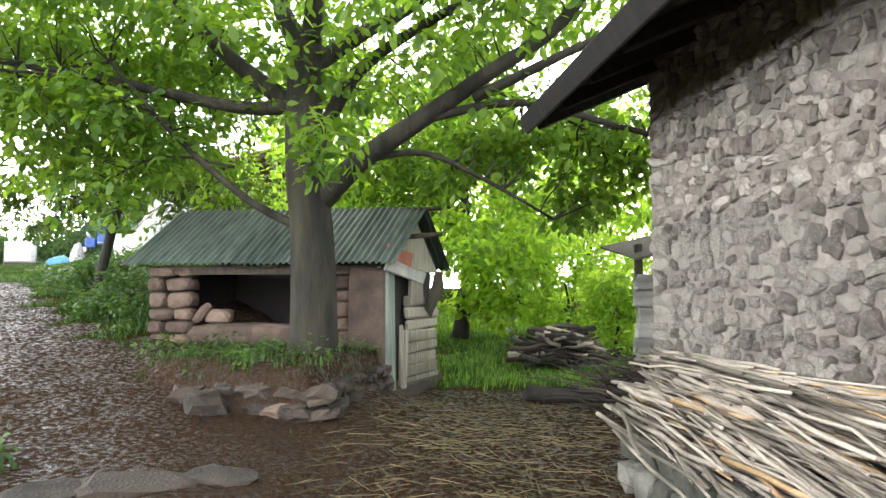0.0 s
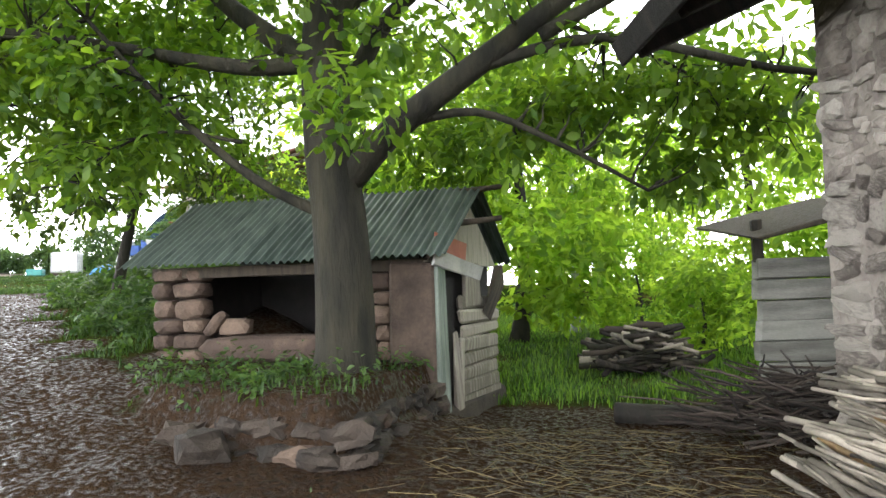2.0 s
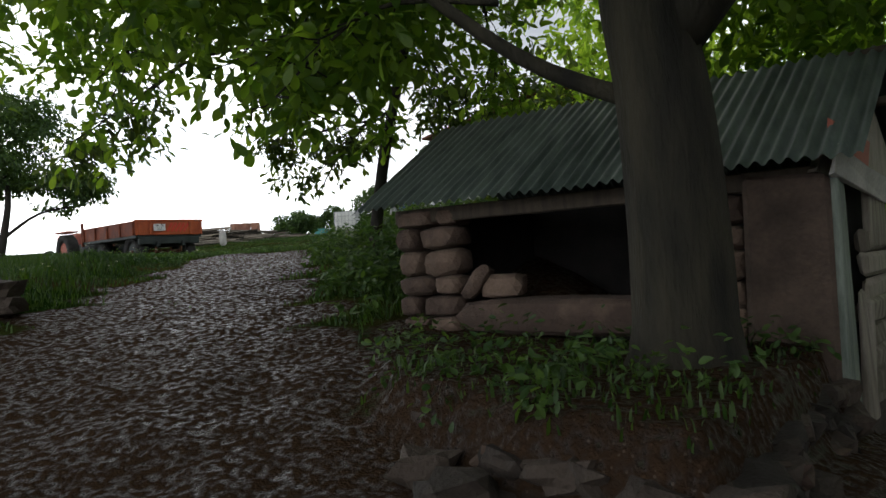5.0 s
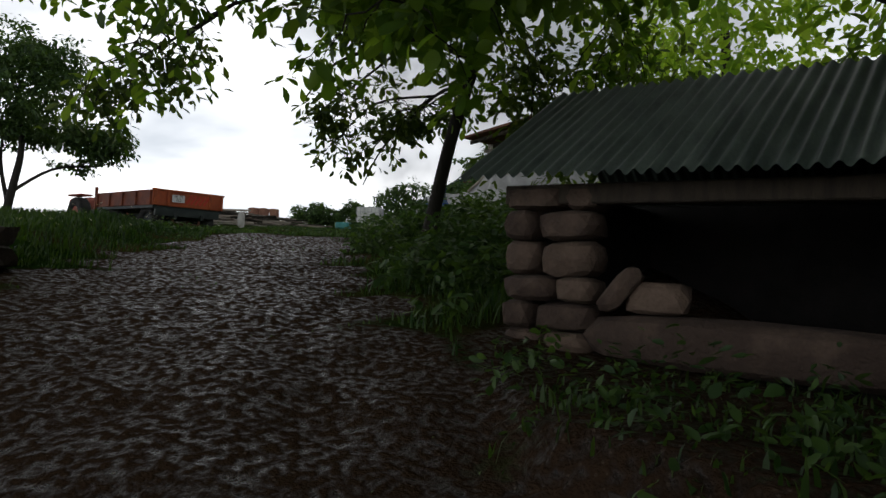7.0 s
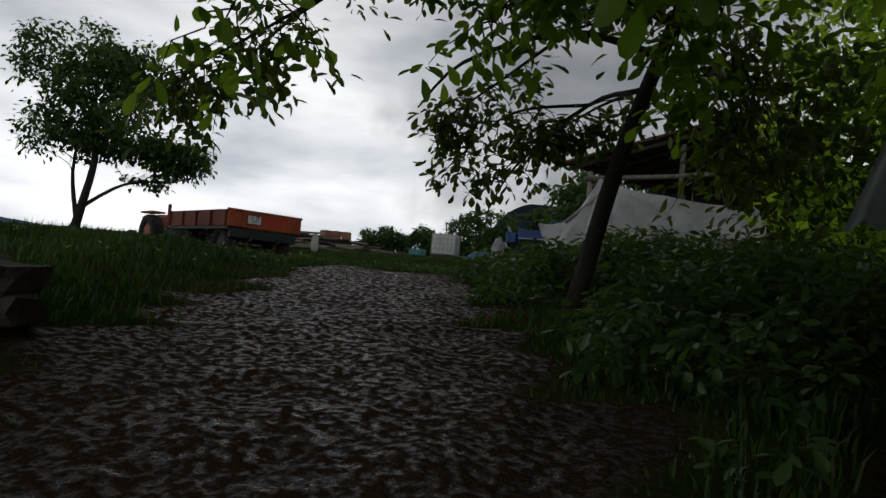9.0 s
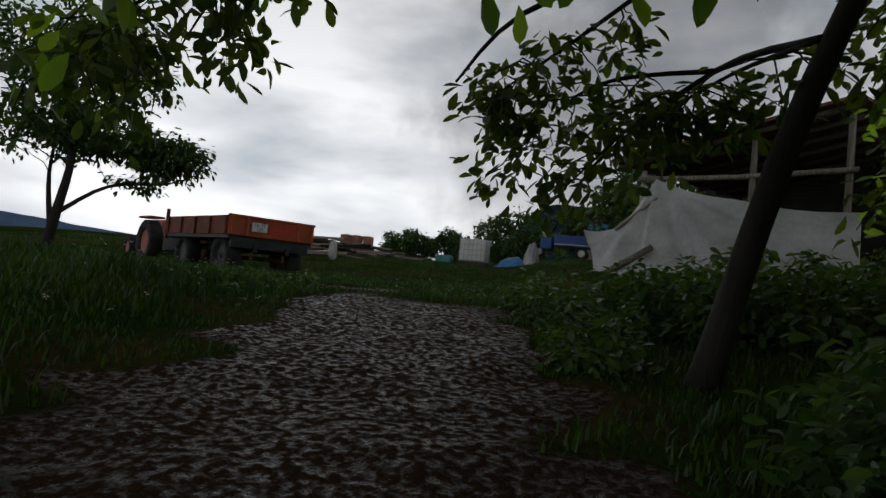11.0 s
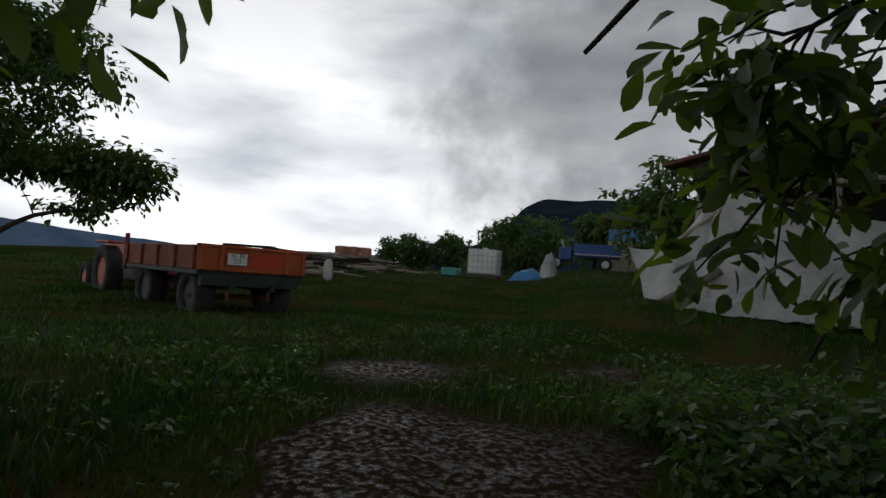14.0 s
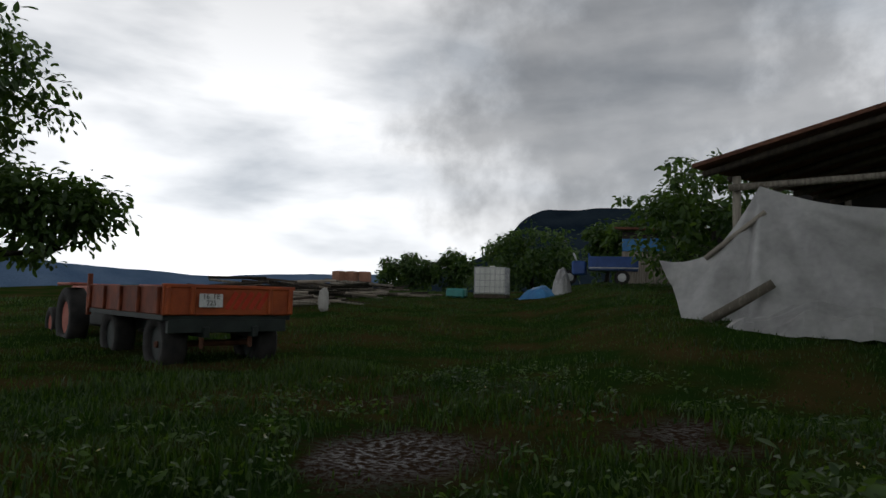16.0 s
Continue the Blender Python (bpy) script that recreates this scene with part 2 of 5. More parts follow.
def ground_material():
    m = bpy.data.materials.new("mud_and_turf")
    m.use_nodes = True
    n, l = m.node_tree.nodes, m.node_tree.links
    b = n["Principled BSDF"]
    b.inputs["Specular IOR Level"].default_value = 0.3
    at = n.new("ShaderNodeAttribute")
    at.attribute_name = "mud"
    co = n.new("ShaderNodeTexCoord")

    def tex(kind, s, d=6):
        t = n.new(kind)
        t.inputs["Scale"].default_value = s
        if d:
            t.inputs["Detail"].default_value = d
        l.new(co.outputs["Object"], t.inputs["Vector"])
        return t

    def ramp(src, a, b2, p=0.3, q=0.7):
        r = n.new("ShaderNodeValToRGB")
        r.color_ramp.elements[0].position, r.color_ramp.elements[1].position = p, q
        r.color_ramp.elements[0].color, r.color_ramp.elements[1].color = (*a, 1), (*b2, 1)
        l.new(src, r.inputs["Fac"])
        return r.outputs["Color"]
    big, mid, small = tex("ShaderNodeTexNoise", 0.7), tex("ShaderNodeTexNoise", 19, 9), tex("ShaderNodeTexNoise", 70)
    chips = tex("ShaderNodeTexVoronoi", 26, 0)
    mud = ramp(mid.outputs["Fac"], (0.013, 0.0075, 0.005), (0.042, 0.026, 0.016))
    turf = ramp(big.outputs["Fac"], (0.018, 0.04, 0.008), (0.06, 0.045, 0.018), 0.42, 0.66)
    chipc = n.new("ShaderNodeMixRGB")
    cm = n.new("ShaderNodeMath")
    cm.operation, cm.inputs[1].default_value = "LESS_THAN", 0.17
    l.new(chips.outputs["Distance"], cm.inputs[0])
    cf = n.new("ShaderNodeMath")
    cf.operation, cf.inputs[1].default_value = "MULTIPLY", 0.5
    l.new(cm.outputs[0], cf.inputs[0])
    l.new(cf.outputs[0], chipc.inputs["Fac"])
    l.new(mud, chipc.inputs["Color1"])
    chipc.inputs["Color2"].default_value = (0.10, 0.08, 0.06, 1)
    ma = n.new("ShaderNodeMath")
    ma.operation = "MULTIPLY_ADD"
    ma.inputs[1].default_value = 0.7
    l.new(mid.outputs["Fac"], ma.inputs[0])
    sb = n.new("ShaderNodeMath")
    sb.operation, sb.inputs[1].default_value = "SUBTRACT", 0.35
    l.new(at.outputs["Fac"], sb.inputs[0])
    l.new(sb.outputs[0], ma.inputs[2])
    ms = n.new("ShaderNodeMapRange")
    ms.inputs["From Min"].default_value, ms.inputs["From Max"].default_value = 0.35, 0.6
    l.new(ma.outputs[0], ms.inputs["Value"])
    mixc = n.new("ShaderNodeMixRGB")
    l.new(ms.outputs[0], mixc.inputs["Fac"])
    l.new(turf, mixc.inputs["Color1"])
    l.new(chipc.outputs["Color"], mixc.inputs["Color2"])
    l.new(mixc.outputs["Color"], b.inputs["Base Color"])
    rr = n.new("ShaderNodeMapRange")
    rr.inputs["From Min"].default_value, rr.inputs["From Max"].default_value = 0.35, 0.56
    rr.inputs["To Min"].default_value, rr.inputs["To Max"].default_value = 0.22, 0.85
    l.new(mid.outputs["Fac"], rr.inputs["Value"])
    rm = n.new("ShaderNodeMixRGB")
    l.new(ms.outputs[0], rm.inputs["Fac"])
    rm.inputs["Color1"].default_value = (0.95, 0.95, 0.95, 1)
    l.new(rr.outputs[0], rm.inputs["Color2"])
    l.new(rm.outputs["Color"], b.inputs["Roughness"])
    film = n.new("ShaderNodeMapRange")
    film.inputs["From Min"].default_value, film.inputs["From Max"].default_value = 0.3, 0.85
    film.inputs["To Min"].default_value, film.inputs["To Max"].default_value = 0.2, 0.0
    l.new(rm.outputs["Color"], film.inputs["Value"])
    l.new(film.outputs[0], b.inputs["Specular IOR Level"])
    hs = n.new("ShaderNodeMath")
    hs.operation = "MULTIPLY_ADD"
    hs.inputs[1].default_value = 0.4
    l.new(small.outputs["Fac"], hs.inputs[0])
    l.new(mid.outputs["Fac"], hs.inputs[2])
    bp = n.new("ShaderNodeBump")
    bp.inputs["Strength"].default_value, bp.inputs["Distance"].default_value = 0.8, 0.05
    l.new(hs.outputs[0], bp.inputs["Height"])
    l.new(bp.outputs["Normal"], b.inputs["Normal"])
    return m


GROUND = ground_material()


# ---------- mesh helpers ----------
def add_mesh(name, verts, faces, material, smooth=False):
    me = bpy.data.meshes.new(name)
    me.from_pydata([tuple(map(float, v)) for v in verts], [], faces)
    me.materials.append(material)
    if smooth:
        me.polygons.foreach_set("use_smooth", [True] * len(me.polygons))
    me.update()
    return me


def obj(name, me, parent=None, m=None, label=""):
    ob = new(name, me)
    if m is not None:
        ob.matrix_basis = m
    if parent is not None:
        ob.parent = parent
    if label:
        ob["label"] = label
    return ob


def boxm(name, size, material, bevel=0.01, jitter=0.0, seed=0):
    """A bevelled block round its own middle, its corners uneven by jitter."""
    rng = random.Random(seed)
    bm = bmesh.new()
    bmesh.ops.create_cube(bm, size=1)
    for v in bm.verts:
        v.co = Vector([c * s for c, s in zip(v.co, size)]) + Vector([rng.uniform(-jitter, jitter) for _ in range(3)])
    if bevel:
        bmesh.ops.bevel(bm, geom=bm.edges[:], offset=bevel, segments=1, affect="EDGES")
    me = bpy.data.meshes.new(name)
    bm.to_mesh(me)
    bm.free()
    me.materials.append(material)
    return me


def rockm(name, size, material, seed, rough=0.18):
    bm = bmesh.new()
    bmesh.ops.create_icosphere(bm, subdivisions=2, radius=0.5)
    for v in bm.verts:
        c = v.co.copy()
        c = Vector([math.copysign(abs(q * 2) ** 0.6 / 2, q) for q in c])
        c *= 1 + rough * noise.noise(v.co * 3 + Vector((seed * 7.3, 0, 0)))
        v.co = Vector([q * s for q, s in zip(c, size)])
    me = bpy.data.meshes.new(name)
    bm.to_mesh(me)
    bm.free()
    me.materials.append(material)
    return me


def tube_data(pts, radii, sides=8):
    """Vertices and faces of a tapered tube along pts."""
    vs, fs = [], []
    pts = [Vector(p) for p in pts]
    for i, p in enumerate(pts):
        d = (pts[min(i + 1, len(pts) - 1)] - pts[max(i - 1, 0)]).normalized()
        q = d.to_track_quat("Z", "Y") if i == 0 else last.rotation_difference(d) @ q
        last = d
        for k in range(sides):
            a = 2 * math.pi * k / sides
            vs.append(p + q @ Vector((math.cos(a) * radii[i], math.sin(a) * radii[i], 0)))
    for i in range(len(pts) - 1):
        for k in range(sides):
            k2 = (k + 1) % sides
            fs.append((i * sides + k, i * sides + k2, (i + 1) * sides + k2, (i + 1) * sides + k))
    fs.append(tuple(range(sides - 1, -1, -1)))
    fs.append(tuple((len(pts) - 1) * sides + k for k in range(sides)))
    return vs, fs


def join(parts):
    vs, fs = [], []
    for v, f in parts:
        o = len(vs)
        vs.extend(v)
        fs.extend(tuple(i + o for i in q) for q in f)
    return vs, fs


def bend(a, b, n, wob, rng, sag=0.0):
    a, b = Vector(a), Vector(b)
    L = (b - a).length
    out = []
    for i in range(n + 1):
        t = i / n
        w = math.sin(math.pi * t)
        out.append(a.lerp(b, t) + Vector([rng.uniform(-1, 1) * wob * L * w for _ in range(3)]) - Vector((0, 0, sag * L * w)))
    return out


def smooth_line(pts, k=4):
    pts = [Vector(p) for p in pts]
    out = []
    for i in range(len(pts) - 1):
        p0, p1, p2, p3 = pts[max(i - 1, 0)], pts[i], pts[i + 1], pts[min(i + 2, len(pts) - 1)]
        for j in range(k):
            t = j / k
            out.append(0.5 * (2 * p1 + (p2 - p0) * t + (2 * p0 - 5 * p1 + 4 * p2 - p3) * t * t + (3 * p1 - p0 - 3 * p2 + p3) * t ** 3))
    out.append(pts[-1])
    return out


def leaf_mesh(name, centres, size, material, seed, per=6, spread=0.16, droop=0.5):
    """Clusters of folded leaves at the given twig ends."""
    rng = np.random.default_rng(seed)
    c = np.repeat(np.asarray(centres, float), per, axis=0)
    N = len(c)
    th = rng.uniform(0, 2 * np.pi, N)
    el = rng.uniform(-1.0, 0.5, N) - droop * 0.5
    d = np.stack([np.cos(th) * np.cos(el), np.sin(th) * np.cos(el), np.sin(el)], 1)
    base = c + d * rng.uniform(0.0, spread, (N, 1)) + rng.normal(0, spread * 0.35, (N, 3))
    side = np.cross(d, rng.normal(0, 0.5, (N, 3)) + [0, 0, 1])
    side /= np.linalg.norm(side, axis=1, keepdims=True) + 1e-9
    up = np.cross(side, d)
    L = size * rng.uniform(0.6, 1.25, (N, 1))
    W = L * rng.uniform(0.2, 0.28, (N, 1))
    fold = rng.uniform(0.1, 0.5, (N, 1)) * W
    curl = rng.uniform(-0.1, 0.3, (N, 1)) * L
    mid = base + d * L * 0.55 - up * curl * 0.3
    pt = [base, mid, base + d * L - up * curl]
    for s in (1, -1):
        pt += [base + d * L * 0.28 + s * side * W * 0.62 + up * fold * 0.7, base + d * L * 0.6 + s * side * W + up * (fold - curl * 0.35), base + d * L * 0.86 + s * side * W * 0.66 + up * (fold * 0.6 - curl * 0.8)]
    v = np.stack(pt, 1).reshape(-1, 3)
    tri = np.array([(0, 1, 3), (1, 4, 3), (1, 5, 4), (1, 2, 5), (0, 6, 1), (1, 6, 7), (1, 7, 8), (1, 8, 2)])
    f = (np.arange(N)[:, None, None] * 9 + tri[None]).reshape(-1, 3)
    me = bpy.data.meshes.new(name)
    me.vertices.add(len(v))
    me.vertices.foreach_set("co", v.astype(np.float32).ravel())
    me.loops.add(len(f) * 3)
    me.loops.foreach_set("vertex_index", f.astype(np.int32).ravel())
    me.polygons.add(len(f))
    me.polygons.foreach_set("loop_start", np.arange(0, len(f) * 3, 3, dtype=np.int32))
    me.update(calc_edges=True)
    me.materials.append(material)
    return me


def crown_points(centre, radii, count, seed, hollow=0.35, gap=0.05, freq=0.9):
    """Twig ends inside an uneven ellipsoid with gaps."""
    rng = random.Random(seed)
    out, tries = [], 0
    while len(out) < count and tries < count * 20:
        tries += 1
        d = Vector((rng.gauss(0, 1), rng.gauss(0, 1), rng.gauss(0, 1))).normalized()
        r = rng.uniform(hollow ** 3, 1) ** (1 / 3)
        r *= 0.85 + 0.35 * noise.noise(d * 2.2 + Vector((seed, 0, 0)))
        p = Vector([c + q * r * s for c, q, s in zip(centre, d, radii)])
        if noise.noise(p * freq + Vector((0, seed, 0))) > gap - 0.12:
            out.append(p)
    return out


# ---------- lie of the land ----------
HEIGHTS = ((-6, 0.1), (0, 0.13), (4, 0.2), (6, 0.33), (7, 0.46), (9.4, 0.92), (13.5, 1.38), (15.3, 1.56), (17.3, 1.76), (24, 1.85), (28, 2.0), (33, 2.5), (39, 2.85), (47, 3.15), (60, 3.2), (200, -10))
LOW = ((-6, 0.1), (4, 0.2), (8.4, 0.13), (10, 0.12), (13.4, 0.33), (25, 0.9), (60, 1.5), (200, -10))
PAD = ((-3.75, 6.75), (-2.75, 6.3), (-1.7, 6.1), (-1.52, 8.3), (-1.2, 10.7), (-5.0, 10.7), (-4.9, 8.2))


def sstep(a, b, x):
    t = np.clip((x - a) / (b - a), 0, 1)
    return t * t * (3 - 2 * t)


def inside_pad(x, y):
    """Distance inside the terrace on which tree and shed stand; negative outside."""
    d = np.full(np.shape(x), 1e9)
    for (ax, ay), (bx, by) in zip(PAD, PAD[1:] + PAD[:1]):
        L = math.hypot(bx - ax, by - ay)
        d = np.minimum(d, ((bx - ax) * (y - ay) - (by - ay) * (x - ax)) / L)
    return d


def land(x, y):
    x, y = np.asarray(x, float), np.asarray(y, float)
    d, v = 0.85 * y - 0.52 * x, 0.85 * x + 0.52 * y
    high = sum(np.interp(d + o, *zip(*HEIGHTS)) for o in (-0.8, -0.4, 0, 0.4, 0.8)) / 5
    low = sum(np.interp(d + o, *zip(*LOW)) for o in (-0.8, 0, 0.8)) / 3
    edge = 2.6 + np.clip(d - 11, 0, 100) * 0.35
    z = high + (low - high) * sstep(edge - 0.6, edge + 1.2, v)
    # grassy banks beside the ramp
    z = z + 0.28 * sstep(0.9, 2.2, v - (0.55 - 0.24 * d) - 1.6) * sstep(8.5, 11, d) * sstep(22, 16, d) * sstep(edge, edge - 1, v)
    z = z + 0.22 * sstep(1.0, 2.4, (0.55 - 0.24 * d) - v) * sstep(7, 10, d) * sstep(20, 15, d)
    z = z + 0.65 * sstep(-3.5, 0, v) * sstep(21, 26.5, d) * sstep(60, 45, d)
    # valley beyond the field on the far left
    z = z - 9 * sstep(24, 70, -v)
    pad = sstep(-0.02, 0.16, inside_pad(x, y))
    return np.maximum(z, z + (0.84 - z) * pad)


def gz(x, y):
    return float(land(x, y))


def mud_mask(x, y):
    d, v = 0.85 * y - 0.52 * x, 0.85 * x + 0.52 * y
    mid = np.interp(d, [0, 4, 6, 9, 12, 17], [0.3, 0.0, -0.7, -1.6, -2.3, -2.9])
    w = np.interp(d, [0, 5, 8, 12, 15, 17.5, 19, 25], [6, 2.4, 1.7, 1.25, 1.15, 1.3, 2.0, 2.4])
    ragged = 0.22 * np.sin(2.3 * d + 1.3 * v) * np.cos(1.1 * d - 2.9 * v) + 0.12 * np.sin(5.1 * d - 3.7 * v)
    patchy = 0.42 + 0.3 * np.sin(1.3 * d + 0.6 * v + 1) * np.cos(0.8 * d - 1.7 * v)
    m = sstep(1.3, 0.7, np.abs(v - mid) / w + ragged) * (sstep(18.5, 14.5, d) + patchy * sstep(14.5, 18.5, d) * sstep(27, 19, d))
    yard = sstep(12.5, 9, d) * sstep(1.8, 2.8, v)
    m = np.maximum(m, 0.7 * sstep(8.0, 6.8, d) * sstep(-1, 0, v))
    m = np.maximum(m, yard * 0.75 * sstep(10.8, 9.4, y))
    m = np.maximum(m, sstep(5.5, 4.5, d) * sstep(-5, -3.5, v))
    return np.maximum(m, 0.62 * sstep(-0.3, 0.1, inside_pad(x, y)))


def grid(x0, x1, y0, y1, step):
    return np.meshgrid(np.arange(x0, x1 + 1e-6, step), np.arange(y0, y1 + 1e-6, step), indexing="ij")


def axis_steps(a, b, near0, near1, fine):
    core = np.arange(near0, near1 + 1e-6, fine)
    left, right, s = [], [], fine
    x = near0
    while x > a:
        s *= 1.12
        x -= s
        left.append(x)
    s, x = fine, near1
    while x < b:
        s *= 1.12
        x += s
        right.append(x)
    return np.array(left[::-1] + list(core) + right)


xs, ys = axis_steps(-3000, 3000, -14, 4, 0.09), axis_steps(-3000, 3000, 0, 16, 0.09)
X, Y = np.meshgrid(xs, ys, indexing="ij")
Z = land(X, Y)
MUD = mud_mask(X, Y)
near = np.exp(-((X + 5) ** 2 + (Y - 8) ** 2) / 400)
rel = np.array([[noise.noise(Vector((a * 1.7, b * 1.7, 0))) * 0.045 + noise.noise(Vector((a * 6, b * 6, 3))) * 0.022 for b in ys] for a in xs])
Z = Z + rel * near
gv = np.stack([X, Y, Z], -1).reshape(-1, 3)
nx, ny = X.shape
ii = (np.arange(nx - 1)[:, None] * ny + np.arange(ny - 1)[None]).ravel()
ground_me = add_mesh("ground", gv, np.stack([ii, ii + ny, ii + ny + 1, ii + 1], 1).tolist(), GROUND, True)
ma = ground_me.attributes.new("mud", "FLOAT", "POINT")
ma.data.foreach_set("value", MUD.astype(np.float32).ravel())
tagged(obj("ground", ground_me), "wet muddy farm track running up into a grassy field", "ground", kind="structure")


# ---------- far hills ----------
def ridge_mesh(name, profile, material, back=400):
    """A mountain wall whose crest runs through (bearing degrees left of north, distance, height)."""
    pts = smooth_line([(-math.sin(radians(b)) * d, math.cos(radians(b)) * d, h) for b, d, h in profile], 10)
    vs, fs = [], []
    for i, p in enumerate(pts):
        jag = noise.noise(p * 0.012) * 0.05 * p.z + noise.noise(p * 0.05) * 0.02 * p.z
        f = Vector((p.x, p.y, 0)).normalized()
        for k, (o, h) in enumerate(((-260, -40), (-120, 0.5), (0, 1), (back, -40))):
            q = p + f * o
            vs.append((q.x, q.y, h if h < 0 else (p.z + jag) * h))
    for i in range(len(pts) - 1):
        for k in range(3):
            a = i * 4 + k
            fs.append((a, a + 4, a + 5, a + 1))
    return obj(name, add_mesh(name, vs, fs, material, True))


ridge_mesh("mountain", ((20, 950, 118), (27, 1000, 132), (32, 1000, 124), (35, 1000, 70), (40, 1050, 38), (46, 1100, 10)), MOUNT)
tagged(bpy.data.objects["mountain"], "dark wooded mountain with its top in cloud", "mountain", kind="structure")
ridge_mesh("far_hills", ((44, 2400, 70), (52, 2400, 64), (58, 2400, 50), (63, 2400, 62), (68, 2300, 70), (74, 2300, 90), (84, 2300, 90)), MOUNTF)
tagged(bpy.data.objects["far_hills"], "hazy blue hills across the valley", "hills", kind="structure")


# ---------- trees ----------
def tree(name, label, limbs, crowns, leaf, bark, seed, leaf_size, per=6, twigs=True, sprays=()):
    """limbs: (points, radius at start, at end); crowns: (centre, radii, clusters)."""
    rng = random.Random(seed)
    root = tagged(new(name), label, "tree")
    tips = []
    for i, (pts, r0, r1) in enumerate(limbs):
        line = smooth_line(pts)
        rad = [r0 + (r1 - r0) * k / (len(line) - 1) for k in range(len(line))]
        if i == 0:
            rad[0] *= 1.35
            rad[1] *= 1.1
        obj("trunk" if i == 0 else "limb", add_mesh(name, *tube_data(line, rad, 12 if i == 0 else 7), bark, True), root)
        tips += line[len(line) // 3:] if i else line[-2:]
    cent = []
    for k, (c, r, n) in enumerate(crowns):
        cent += crown_points(c, r, n, seed + k)
    if twigs:
        bits = []
        for p in cent[::5]:
            q = min(tips, key=lambda t: (t - p).length)
            if (q - p).length < 0.8:
                bits.append(tube_data(bend(q, p, 3, 0.08, rng), (0.016, 0.012, 0.008, 0.004), 4))
        if bits:
            obj("twig_mass", add_mesh(name, *join(bits), bark), root)["kind"] = "stuff"
    for pts, n, drop in sprays:
        line = smooth_line(pts, 5)
        bits = [tube_data(line, [0.022 - 0.016 * k / (len(line) - 1) for k in range(len(line))], 6)]
        for k in range(int(n * 0.62)):
            p = line[min(int(rng.uniform(0.2, 1) * len(line)), len(line) - 1)]
            q = p + Vector((rng.gauss(0, 0.28), rng.gauss(0, 0.28), -drop * rng.uniform(0.1, 1)))
            tw = bend(p, q, 4, 0.1, rng, -0.12)
            bits.append(tube_data(tw, (0.008, 0.007, 0.006, 0.005, 0.003), 4))
            cent += [w + Vector((rng.gauss(0, 0.03), rng.gauss(0, 0.03), 0)) for w in tw[2:]]
        obj("hanging_branch", add_mesh(name, *join(bits), bark, True), root)
    obj("crown", leaf_mesh(name, cent, leaf_size, leaf, seed, per), root)
    return root


